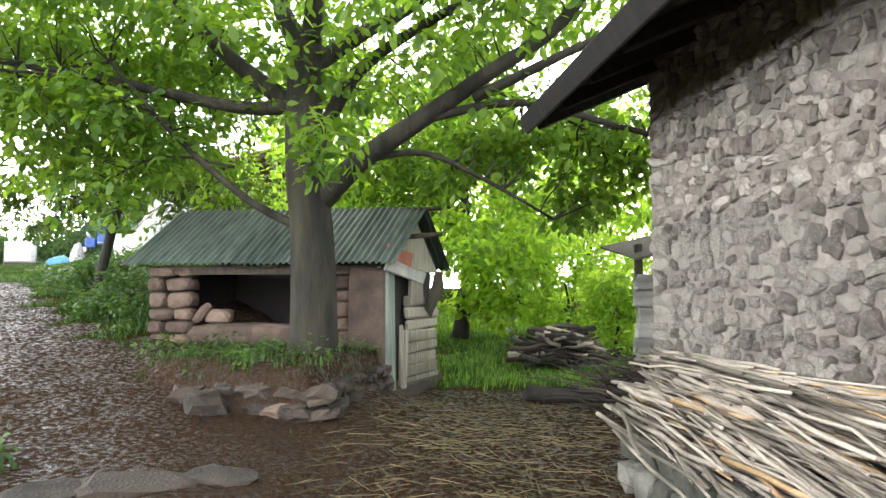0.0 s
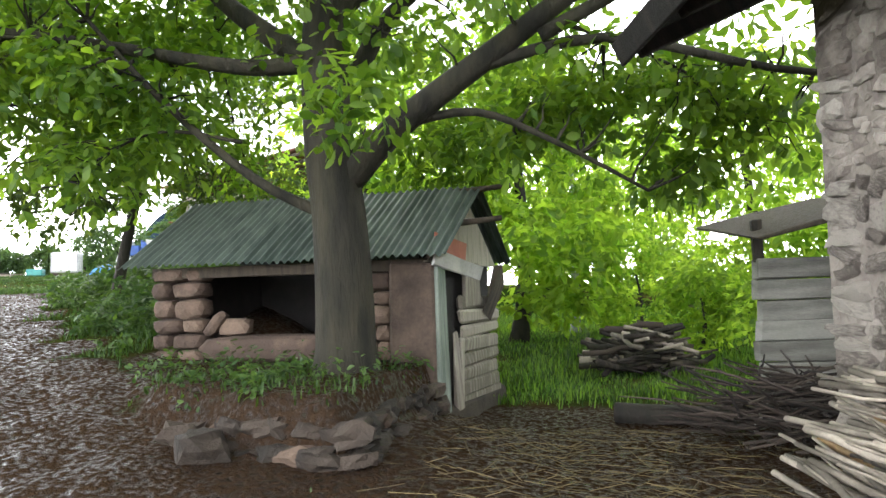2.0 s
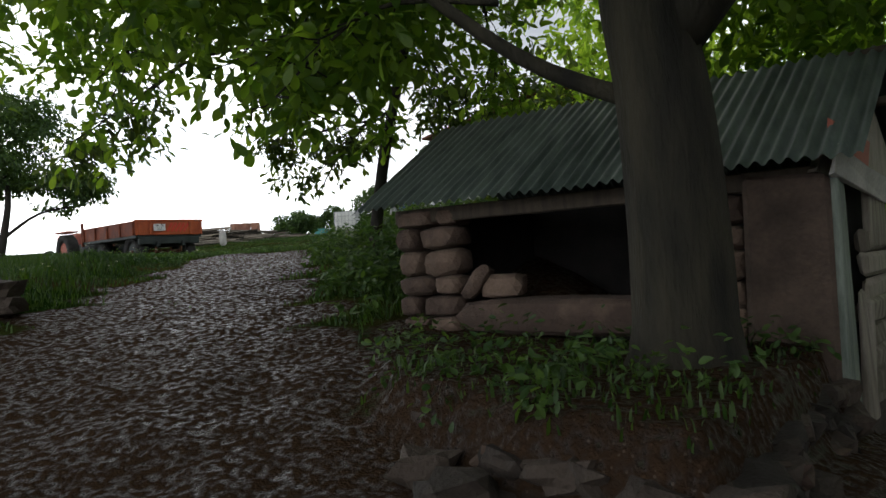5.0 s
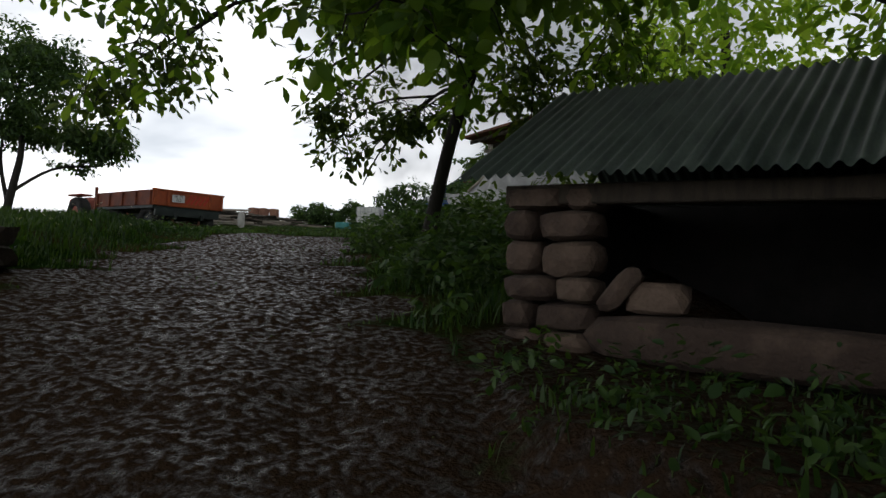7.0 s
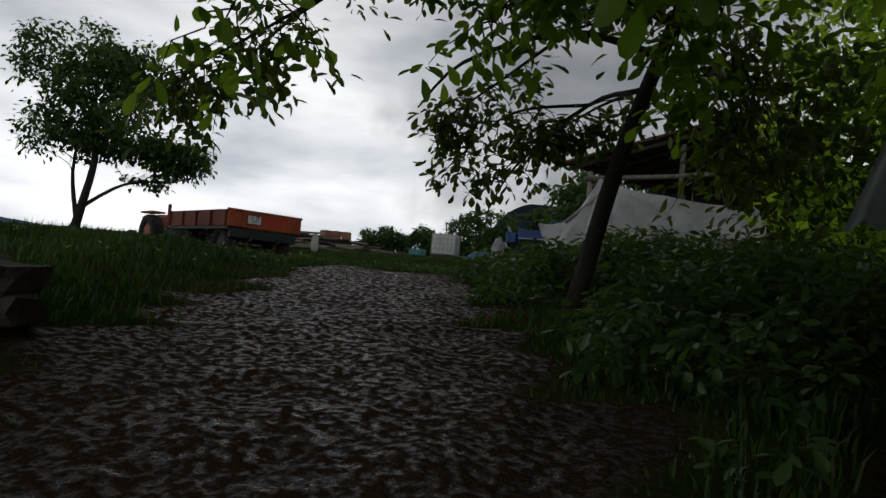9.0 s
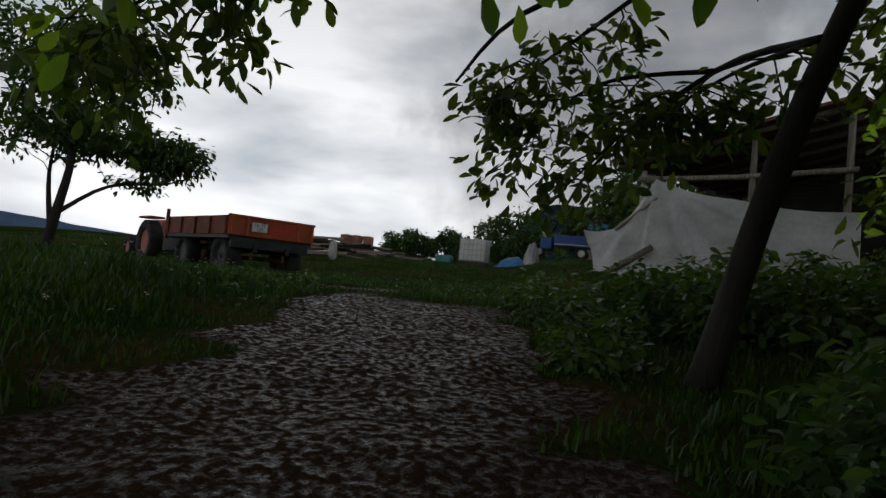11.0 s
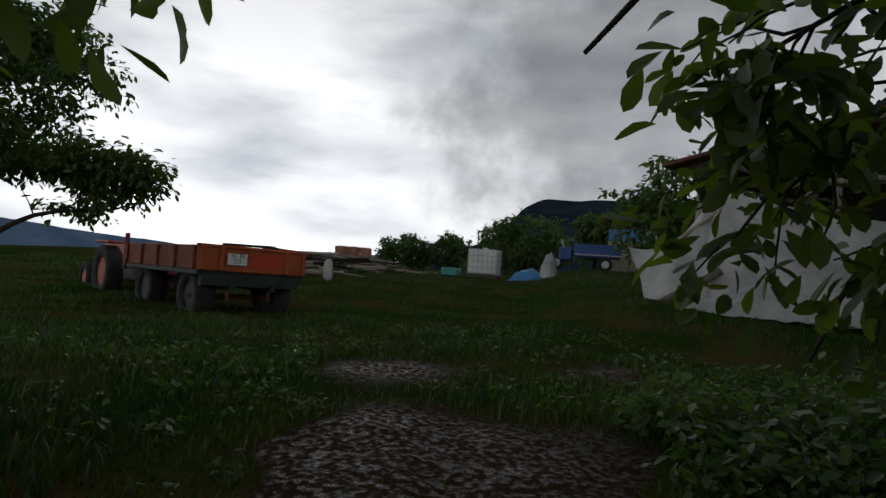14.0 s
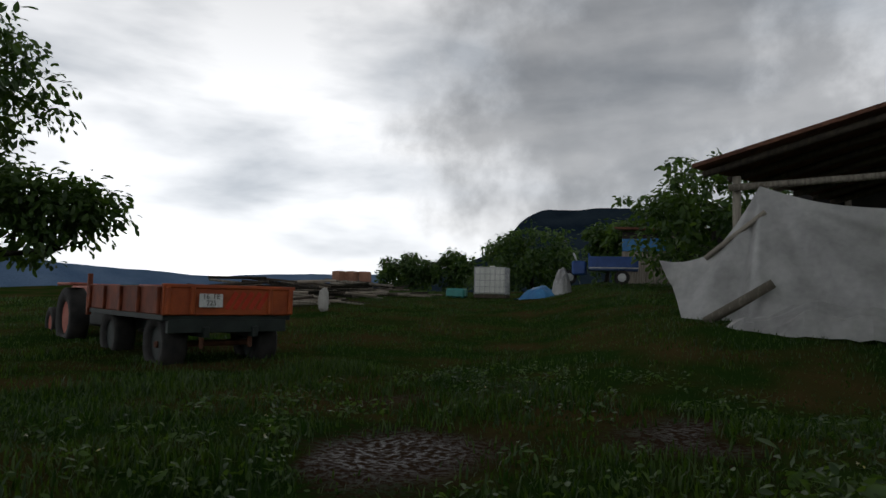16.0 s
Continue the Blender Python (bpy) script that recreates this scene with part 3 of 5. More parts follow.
Yt = 7.6
tree("walnut_tree", "old walnut tree with spreading limbs and fresh green leaves", [
    ([(-2.26, Yt, 0.75), (-2.26, Yt, 1.5), (-2.3, Yt, 2.3), (-2.38, Yt, 2.9), (-2.41, Yt, 3.8), (-2.36, Yt, 4.45)], 0.29, 0.2),
    ([(-2.5, Yt, 3.75), (-3.2, 7.5, 3.72), (-4.8, 7.3, 4.05), (-6.4, 7.0, 4.3)], 0.1, 0.03),
    ([(-2.45, Yt, 2.3), (-3.1, 7.5, 2.66), (-3.9, 7.3, 3.4), (-4.6, 7.2, 4.2)], 0.06, 0.02),
    ([(-2.5, Yt, 3.7), (-3.4, 7.8, 4.4), (-4.1, 8.0, 5.1), (-5, 8.2, 6.2)], 0.13, 0.04),
    ([(-2.38, Yt, 4.3), (-2.75, 7.8, 4.95), (-2.95, 8.1, 5.6), (-3.2, 8.3, 7)], 0.15, 0.04),
    ([(-2.36, Yt, 4.3), (-2.2, 7.3, 5.0), (-2.1, 7.0, 5.7), (-2.1, 6.6, 6.8)], 0.14, 0.04),
    ([(-2.32, Yt, 4.2), (-1.7, 7.8, 4.7), (-1.2, 8.1, 5.1), (0, 8.6, 6.2)], 0.12, 0.04),
    ([(-2.3, Yt, 3.1), (-1.98, 7.7, 3.9), (-1.5, 7.7, 4.4), (-0.4, 7.6, 5.0), (1, 7.2, 5.7)], 0.11, 0.03),
    ([(-2.2, Yt, 2.6), (-1.7, 7.5, 3.05), (-0.9, 7.4, 3.55), (-0.25, 7.3, 3.95), (0.6, 7.2, 4.5), (1.2, 7.0, 5.4)], 0.15, 0.05),
    ([(-0.9, 7.4, 3.5), (0.15, 7.4, 3.65), (1.5, 7.5, 3.3), (2.6, 7.7, 3.2)], 0.06, 0.02),
    ([(-0.4, 7.35, 3.7), (0.45, 7.2, 4.05), (1.2, 7.0, 4.35), (2.2, 6.8, 4.9)], 0.07, 0.02),
    ([(-1.7, 7.5, 3.05), (-1.0, 7.6, 3.15), (-0.3, 7.7, 2.85), (0.5, 7.9, 2.4)], 0.05, 0.015),
], [((-2.3, 8.7, 5.4), (5.8, 4.6, 2.1), 2900), ((-6.8, 7.2, 5.0), (3.2, 2.8, 0.9), 520), ((-9.4, 8.0, 4.5), (1.6, 1.2, 0.8), 180), ((-4.9, 7.6, 3.5), (1.6, 1.5, 0.8), 420), ((-1.5, 6.5, 5.1), (4.2, 2.2, 0.9), 260),
    ((0.6, 8.6, 3.2), (1.9, 1.6, 0.9), 480), ((-1.2, 10.9, 3.3), (2.2, 1.2, 1.1), 420), ((-7.0, 8.0, 4.6), (2.2, 2.2, 0.9), 420), ((-1.9, 6.6, 3.1), (0.5, 0.3, 0.4), 40)],
    LEAF, BARK, 11, 0.155, sprays=[
        ([(-4.6, 7.2, 4.2), (-6.0, 7.4, 4.1), (-7.4, 7.9, 3.7), (-8.7, 8.3, 3.2)], 46, 0.6),
        ([(-4.2, 7.3, 3.8), (-5.4, 8.4, 3.9), (-6.7, 9.3, 3.8), (-7.4, 9.6, 3.5)], 46, 0.4),
        ([(-5.0, 8.2, 4.6), (-5.8, 9.4, 4.1), (-6.4, 10.4, 3.2)], 34, 0.6),
        ([(-3.9, 8.3, 4.6), (-4.5, 9.8, 4.1), (-4.9, 10.8, 3.6)], 40, 0.7),
        ([(-4.8, 7.3, 4.05), (-6.2, 6.4, 3.9), (-7.4, 5.9, 3.4)], 36, 0.7),
        ([(-3.2, 7.5, 3.0), (-4.0, 7.3, 3.1), (-4.9, 7.3, 2.7)], 24, 0.4),
        ([(-0.25, 7.3, 3.8), (0.8, 7.9, 3.5), (1.7, 8.4, 3.0)], 36, 0.6)])
tree("leaning_tree", "slender leaning walnut with leaves hanging over the track", [
    ([(-7.85, 12.05, gz(-7.85, 12.05) - 0.15), (-7.4, 11.9, 2.9), (-6.9, 11.8, 4.2), (-6.4, 11.7, 5.4)], 0.1, 0.05),
    ([(-7.0, 11.8, 3.9), (-8.0, 11.8, 4.3), (-9.4, 11.9, 4.2), (-10.2, 12.1, 3.8)], 0.045, 0.012),
    ([(-6.9, 11.8, 4.2), (-7.9, 10.9, 4.6), (-9.6, 10.2, 4.5), (-11, 10.2, 4.0)], 0.05, 0.012),
    ([(-7.2, 11.8, 3.6), (-8.0, 12.4, 3.7), (-9.0, 12.6, 3.1), (-9.3, 12.5, 2.5)], 0.03, 0.008),
], [((-7.0, 11.9, 5.3), (2.6, 2.0, 1.1), 560), ((-8.8, 10.6, 4.8), (2.2, 1.6, 0.4), 130), ((-6.0, 12.9, 3.5), (1.6, 1.2, 1.3), 420)],
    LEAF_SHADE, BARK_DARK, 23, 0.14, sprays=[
        ([(-9.6, 10.2, 4.5), (-10.3, 9.8, 4.0), (-10.8, 9.45, 3.6), (-11.1, 9.2, 3.2)], 50, 0.7),
        ([(-9.6, 10.2, 4.5), (-10.4, 9.95, 4.0), (-11.0, 9.9, 3.5)], 24, 0.4),
        ([(-8.0, 11.8, 4.3), (-8.8, 11.7, 3.8), (-9.35, 11.65, 3.5)], 34, 0.35),
        ([(-8.0, 12.4, 3.7), (-8.8, 12.1, 3.6), (-9.3, 11.9, 3.1)], 26, 0.4),
        ([(-8.0, 12.4, 3.7), (-8.5, 12.2, 3.3), (-9.0, 12.1, 2.8)], 24, 0.35),
        ([(-7.2, 11.8, 3.6), (-7.8, 12.2, 3.6), (-8.3, 12.1, 3.3)], 30, 0.5),
        ([(-6.6, 11.7, 4.6), (-6.5, 12.3, 4.0), (-6.6, 12.6, 3.2)], 40, 0.8)])
bz = gz(-20.2, 12.4)
tree("plum_tree", "small forked fruit tree in the field beside the trailer", [
    ([(-20.2, 12.4, bz - 0.1), (-20.0, 12.5, bz + 0.9), (-19.9, 12.6, bz + 1.9), (-20.2, 12.6, bz + 3.2)], 0.11, 0.05),
    ([(-20.1, 12.45, bz + 0.5), (-20.9, 12.6, bz + 1.6), (-21.2, 12.8, bz + 2.8)], 0.06, 0.02),
    ([(-20.0, 12.5, bz + 0.8), (-19.6, 13.2, bz + 1.4), (-19.4, 14.2, bz + 1.6)], 0.05, 0.02),
], [((-20.3, 12.6, bz + 3.4), (1.8, 2.0, 1.7), 1900), ((-19.6, 14.0, bz + 2.1), (0.9, 1.4, 0.7), 600)], LEAF_DARK, BARK_DARK, 31, 0.13)
for i, (x, y, r, h) in enumerate(((-40.5, 44.5, 2.4, 2.6), (-37.8, 46, 2.0, 3.0), (-29.9, 42.8, 3.1, 4.0), (-16.6, 31.8, 2.8, 4.2), (-24.0, 40, 1.3, 3.2), (-22.4, 39, 1.2, 3.0), (-33, 43.5, 1.5, 1.6))):
    z = gz(x, y)
    tagged(tree("field_bush", "rounded dark green leafy bush at the field's far edge", [([(x, y, z - 0.1), (x + 0.1, y, z + h * 0.3), (x, y + 0.1, z + h * 0.6)], 0.12, 0.05)],
                [((x, y, z + h * 0.5), (r, r, h * 0.55), int(420 * r))], LEAF_DARK, BARK_DARK, 40 + i, 0.26, 5, False), group="bushes at the field's edge")
woods = ((-1.24, 16.4, 0.2, 1.6), (4.5, 20, 0.2, 2.6), (1.2, 26, 0.2, 2.6), (7, 16, 0.2, 2.6), (-5.5, 19, 0.18, 2.4), (3.4, 31, 0.2, 3), (-1, 33, 0.2, 3.2), (9, 24, 0.2, 3.4), (-6, 30, 0.2, 3.2), (6.2, 11.5, 0.15, 2.2))
for i, (x, y, r, s) in enumerate(woods):
    z = gz(x, y)
    tagged(tree("woodland_tree", "tall leafy tree at the edge of the sunlit wood", [([(x, y, z - 0.1), (x + 0.2, y, z + 2), (x, y + 0.2, z + 5)], r, 0.08)],
                [((x, y, z + 4.6), (s * 1.2, s * 1.2, 3.4), 850), ((x + 0.5, y - 0.8, z + 1.9), (s * 1.2, s, 1.6), 480)], LEAF_SUNLIT, BARK_DARK, 60 + i, 0.24, 5, False), group="trees of the wood")
z = gz(0.0, 18)
tree("birch_tree", "pale-barked slim tree in the wood", [([(0.0, 18, z - 0.1), (0.05, 18, z + 1.6), (0.1, 18, z + 4)], 0.12, 0.06)], [((0.1, 17.8, z + 3.2), (1.2, 0.9, 1.7), 500)], LEAF_SUNLIT, BIRCH, 90, 0.2, 5, False)
for i, (x, y, r, h) in enumerate(((2.2, 14.8, 1.2, 1.9), (3.0, 12.6, 1.0, 1.6), (1.4, 17.5, 1.3, 1.8))):
    z = gz(x, y)
    tagged(tree("hazel_bush", "fresh green hazel bush beside the lane", [([(x, y, z - 0.1), (x + 0.1, y, z + h * 0.4), (x, y + 0.1, z + h * 0.8)], 0.05, 0.02)],
                [((x, y, z + h * 0.52), (r, r, h * 0.6), 520)], LEAF_SUNLIT, BARK_DARK, 95 + i, 0.15, 5, False), group="bushes along the lane")

# ---------- stone house ----------
HA, HB = Vector((1.14, 5.8, 0)), Vector((3.2, -3.2, 0))
along = (HB - HA).normalized()
out = Vector((along.y, -along.x, 0))
if out.x > 0:
    out = -out
HW = Matrix((( along.x, out.x, 0, HA.x), (along.y, out.y, 0, HA.y), (0, 0, 1, 0), (0, 0, 0, 1)))
HL, HH = (HB - HA).length, 4.2
wall = tagged(obj("wall_house", boxm("wall", (HL, 0.5, HH + 0.4), MORTAR, 0.02), None, HW @ Matrix.Translation((HL / 2, -0.3, HH / 2 - 0.2))), "rubble stone house wall with grey lime mortar", "wall", kind="structure")
side = tagged(obj("wall_house_end", boxm("wall", (0.5, 5.0, HH + 0.4), MORTAR, 0.02), None, HW @ Matrix.Translation((0.26, -3.07, HH / 2 - 0.2))), "end wall of the rubble stone house", "wall", kind="structure")
rng = random.Random(5)
shapes = [rockm("stone", (1, 1, 1), STONE, i, 0.45) for i in range(9)]
inv = wall.matrix_basis.inverted()
n_st, zz, rest = 0, 0.0, []
while zz < 4.2:
    rh = rng.uniform(0.06, 0.14)
    u = rng.uniform(-0.02, 0.05)
    while u < HL:
        w = rng.uniform(0.06, 0.2)
        if u < 0.05:
            w = rng.uniform(0.25, 0.4)
        m = HW @ pose(u + w / 2, -0.078 + rng.uniform(-0.012, 0.012), zz + rh / 2 + rng.uniform(-0.035, 0.035), rng.uniform(-6, 6), rng.uniform(-22, 22), rng.uniform(-6, 6)) @ Matrix.Diagonal((w * rng.uniform(0.9, 1.1), 0.12, rh * rng.uniform(0.8, 1.35), 1))
        if 0.5 < zz < 3.4 and u < 3.2 and n_st < 330:
            o = obj("stone", shapes[rng.randrange(9)], wall, inv @ m)
            n_st += 1
        else:
            me = shapes[rng.randrange(9)]
            rest.append(([m @ v.co for v in me.vertices], [tuple(p.vertices) for p in me.polygons]))
        u += w + rng.uniform(0.005, 0.03)
    zz += rh + 0.004
o = obj("rubble", add_mesh("rubble", *join(rest), STONE), wall, inv)
o["kind"] = "stuff"
roof = tagged(new("house_roof"), "dark overhanging timber eave of the stone house", "roof", kind="structure")
sl = HW @ pose(0, 0, 3.42, -24, 0, 0)
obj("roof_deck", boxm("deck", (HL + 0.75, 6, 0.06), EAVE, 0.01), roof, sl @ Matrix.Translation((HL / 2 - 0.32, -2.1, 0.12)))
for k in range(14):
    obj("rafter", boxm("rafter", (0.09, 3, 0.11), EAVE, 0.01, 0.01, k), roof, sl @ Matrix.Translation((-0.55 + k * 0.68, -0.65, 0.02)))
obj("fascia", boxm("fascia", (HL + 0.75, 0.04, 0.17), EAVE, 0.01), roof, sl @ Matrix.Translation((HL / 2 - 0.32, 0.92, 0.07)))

# ledge and stick heap beside the wall
ledge = tagged(new("stone_ledge"), "low ledge of rough stone blocks under stacked sticks", "ledge")
for k in range(26):
    u, lv = (k % 13) * 0.26 + 0.85, k // 13
    obj("stone", rockm("stone", (0.27, 0.34, 0.24), LEDGE, k, 0.25), ledge, HW @ pose(u, 0.42 - 0.03 * lv, 0.27 + lv * 0.22, 0, 0, rng.uniform(-8, 8)))
for k in range(13):
    obj("stone", rockm("stone", (0.28, 0.4, 0.42), LEDGE, k + 40, 0.25), ledge, HW @ pose(k * 0.26 + 0.9, 0.14, 0.37))
heap = tagged(new("stick_heap"), "heap of peeled grey-white sticks stacked against the wall", "firewood")
bits = []
for k in range(400):
    r = rng.uniform(0.006, 0.019)
    lay = rng.random() ** 0.8
    u0 = rng.uniform(0.35, 2.2)
    a = Vector((u0, rng.uniform(0.05, 0.72 - 0.45 * lay), 0.6 + 0.5 * lay))
    b = a + Vector((rng.uniform(1.0, 1.7), rng.uniform(-0.32, 0.3), rng.uniform(-0.24, 0.07)))
    b.y = max(b.y, 0.04)
    ln = [HW @ p for p in bend(a, b, 4, 0.018, rng)]
    obj("stick", add_mesh("stick", *tube_data(ln, (r, r, r * 0.9, r * 0.8, r * 0.6), 6), STICK if k % 20 else CUT, True), heap)

# board-marked lean-to behind the house
lean = tagged(new("board_shed"), "grey lean-to wall of long rough courses under a dark tin roof", "shed")
for r_ in range(8):
    x = 1.56 + 0.02 * (r_ % 3)
    for c in range(3):
        w = rng.uniform(0.7, 1.3)
        obj("course", boxm("course", (w, 0.16, 0.196), BOARDED, 0.01, 0.012, r_ * 9 + c), lean, pose(x + w / 2, 8.72 + 0.1 * (x - 1.5) + w * 0.05, 0.26 + 0.202 * r_, 0, 0, 5.7))
        x += w + 0.006
for x in (1.62, 2.9):
    obj("post", boxm("post", (0.1, 0.1, 0.42), PLANK_D, 0.01, 0.01), lean, pose(x, 8.72 + 0.1 * (x - 1.5), 1.95))
for k in range(5):
    obj("roof_sheet", boxm("roof", (0.72, 1.9, 0.035), PLANK_D, 0.01, 0.03, k), lean, pose(1.76 + 0.66 * k, 9.2, 2.15 + 0.14 * k + 0.01 * (k % 2), 8, -12, 4))

# ---------- old shed under the tree ----------
A, B = Vector((-4.78, 8.35, 0)), Vector((-1.62, 8.3, 0))
A.y, B.y = 8.45, 8.3
ux = (B - A).normalized()
uy = Vector((-ux.y, ux.x, 0))
SM = Matrix(((ux.x, uy.x, 0, A.x), (ux.y, uy.y, 0, A.y), (0, 0, 1, 0), (0, 0, 0, 1)))
W, DP, EV, RG = (B - A).length, 2.25, 1.9, 2.75
gy = Vector((0.213, 0.977, 0))
GM = Matrix(((gy.y, gy.x, 0, B.x), (-gy.x, gy.y, 0, B.y), (0, 0, 1, 0), (0, 0, 0, 1))) @ Matrix.Translation((-W, 0, 0))


def lean_in(u, v, z):
    """A point of the shed's plan, whose far corner stands out along the lane wall."""
    return SM @ Vector((u + 0.1 * v * max(0.0, u / W), v, z))


shed = tagged(new("old_shed"), "tumbledown stone shed with a corrugated iron roof", "shed")


def pier(u0, u1, z0, z1, v0, material, seed, row=(0.13, 0.22)):
    r = random.Random(seed)
    zc = z0
    while zc < z1:
        h = min(r.uniform(*row), z1 - zc + 0.02)
        u = u0
        while u < u1 - 0.02:
            w = min(r.uniform(0.2, 0.42), u1 - u)
            if u1 - u - w < 0.1:
                w = u1 - u
            obj("stone", rockm("stone", (w * 1.04, 0.34, h * 1.06), material, seed + int(zc * 50) + int(u * 9), 0.12), shed, SM @ pose(u + w / 2, v0 + r.uniform(-0.02, 0.02), zc + h / 2, 0, r.uniform(-3, 3), 0))
            u += w
        zc += h


pier(0.0, 0.62, 0.85, 1.86, 0.16, STONE_RED, 100)
pier(2.15, 2.75, 0.85, 1.75, 0.2, STONE_RED, 140)
obj("sill_wall", rockm("sill", (1.9, 0.36, 0.3), STONE_RED, 77, 0.05), shed, SM @ pose(1.5, 0.1, 1.0))
obj("sill_stone", rockm("stone", (0.36, 0.26, 0.2), STONE_RED, 78), shed, SM @ pose(0.98, 0.12, 1.23))
obj("tilted_stone", rockm("stone", (0.32, 0.2, 0.13), STONE_RED, 79), shed, SM @ pose(0.78, 0.05, 1.27, 0, -50, 10))
# walls and floor carry the indoor shade in their colour
obj("back_wall", boxm("wall", (W, 0.3, 1.5), INSIDE_SHADE, 0.02), shed, SM @ pose(W / 2, DP - 0.1, 1.2))
obj("west_wall", boxm("wall", (0.3, DP - 0.4, 1.5), INSIDE_SHADE, 0.02), shed, SM @ pose(0.15, DP / 2 + 0.15, 1.15))
obj("shed_floor", boxm("floor", (W, DP, 0.1), INSIDE_SHADE, 0.01), shed, SM @ pose(W / 2, DP / 2 + 0.1, 0.82))
obj("lintel", boxm("beam", (W, 0.14, 0.12), PLANK_D, 0.01), shed, SM @ pose(W / 2, 0.1, 1.83))
obj("corner_slab", boxm("slab", (0.5, 0.12, 1.4), EARTH, 0.03, 0.03, 5), shed, SM @ pose(2.98, 0.05, 1.15))
# plank gable with a door, on the lane side
for k in range(8):
    obj("plank", boxm("plank", (0.06, 1.35, 0.16), PLANK, 0.03, 0.02, k), shed, GM @ pose(W + 0.02, 1.45 + rng.uniform(-0.04, 0.04), 0.3 + 0.158 * k, rng.uniform(-1.5, 1.5), 0, 0))
obj("upright_plank", boxm("plank", (0.05, 0.5, 0.5), PLANK, 0.01, 0.01, 30), shed, GM @ pose(W + 0.03, 1.2, 1.62))
obj("door_board", boxm("door", (0.05, 0.3, 1.62), MINT, 0.01, 0.015, 31), shed, GM @ pose(W + 0.05, 0.2, 1.02, 2, 0, 4))
obj("door_board", boxm("door", (0.045, 0.14, 0.85), PLANK, 0.01, 0.02, 32), shed, GM @ pose(W + 0.06, 0.6, 0.68, 4, 0, 0))
obj("door_board", boxm("door", (0.045, 0.09, 0.8), PLANK, 0.01, 0.02, 33), shed, GM @ pose(W + 0.05, 0.74, 0.62, -3, 0, 0))
# dark backing added to block the sky showing through the gable
obj("dark_backing", boxm("backing", (0.04, DP - 0.15, 1.75), INSIDE_SHADE, 0.005), shed, GM @ pose(W - 0.11, DP / 2, 1.06))
# dark sheet standing for the shade in the doorway
obj("door_gap_shade", boxm("gap", (0.04, 0.5, 1.5), INSIDE_SHADE, 0.005), shed, GM @ pose(W - 0.06, 0.55, 0.95))
obj("gable", add_mesh("gable", [GM @ Vector(p) for p in ((W, 0, 1.85), (W, DP, 1.85), (W, DP / 2, RG - 0.05), (W - 0.05, 0, 1.85), (W - 0.05, DP, 1.85), (W - 0.05, DP / 2, RG - 0.05))], [(0, 1, 2), (5, 4, 3), (0, 3, 4, 1), (1, 4, 5, 2), (2, 5, 3, 0)], PLANK), shed)
obj("gable_cloth", boxm("cloth", (0.02, 1.5, 0.16), CLOTH, 0.004, 0.02, 9), shed, GM @ pose(W + 0.1, 0.65, 1.82, -6, 14, 0), "dirty white cloth strip")
obj("gable_sheet", boxm("sheet", (0.02, 0.9, 0.22), REDCLOTH, 0.004, 0.02, 10), shed, GM @ pose(W + 0.06, 0.5, 2.0, -5, 6, 0), "faded red sheet")
obj("hanging_flap", boxm("flap", (0.03, 0.4, 0.55), PLANK_D, 0.01, 0.05, 12), shed, GM @ pose(W + 0.16, 1.7, 1.5, -25, 12, 0))
for vv, zz in ((DP / 2, RG - 0.04), (0.75, 2.3)):
    obj("roof_pole", add_mesh("pole", *tube_data([GM @ Vector((W - 0.6, vv, zz)), GM @ Vector((W + 0.1, vv, zz)), GM @ Vector((W + 0.55, vv + 0.05, zz + 0.03))], (0.035, 0.035, 0.03)), PLANK_D, True), shed)
obj("base_course", boxm("base", (0.5, DP, 0.5), STONE_DARK, 0.08, 0.04, 3), shed, GM @ pose(W - 0.15, DP / 2 + 0.1, 0.1))


def sheet(u0, u1, v0, z0, v1, z1, seed):
    r = random.Random(seed)
    vs, fs, nu, nv = [], [], int((u1 - u0) / 0.0125), 4
    for j in range(nv + 1):
        t = j / nv
        for i in range(nu + 1):
            u = u0 + (u1 - u0) * i / nu
            vs.append(lean_in(u, v0 + (v1 - v0) * t, z0 + (z1 - z0) * t + 0.017 * math.sin(u * 2 * math.pi / 0.085) + 0.02 * noise.noise(Vector((u * 1.5, t, seed)))))
    for j in range(nv):
        for i in range(nu):
            a = j * (nu + 1) + i
            fs.append((a, a + 1, a + nu + 2, a + nu + 1))
    return add_mesh("sheet", vs, fs, IRON, True)


for k in range(5):
    u0 = -0.2 + k * 0.72
    o = obj("roof_sheet", sheet(u0, u0 + 0.76, -0.28, EV + 0.004 * (k % 2), DP / 2, RG + 0.006 * (k % 2), k), shed)
    obj("roof_sheet", sheet(u0, u0 + 0.76, DP + 0.25, EV + 0.004 * (k % 2), DP / 2, RG + 0.006 * (k % 2), k + 9), shed)

# retaining stones round the terrace, sunk into the earth
edge = [Vector((-3.3, 6.62)), Vector((-2.75, 6.25)), Vector((-1.72, 6.06)), Vector((-1.62, 7.2)), Vector((-1.5, 8.2))]
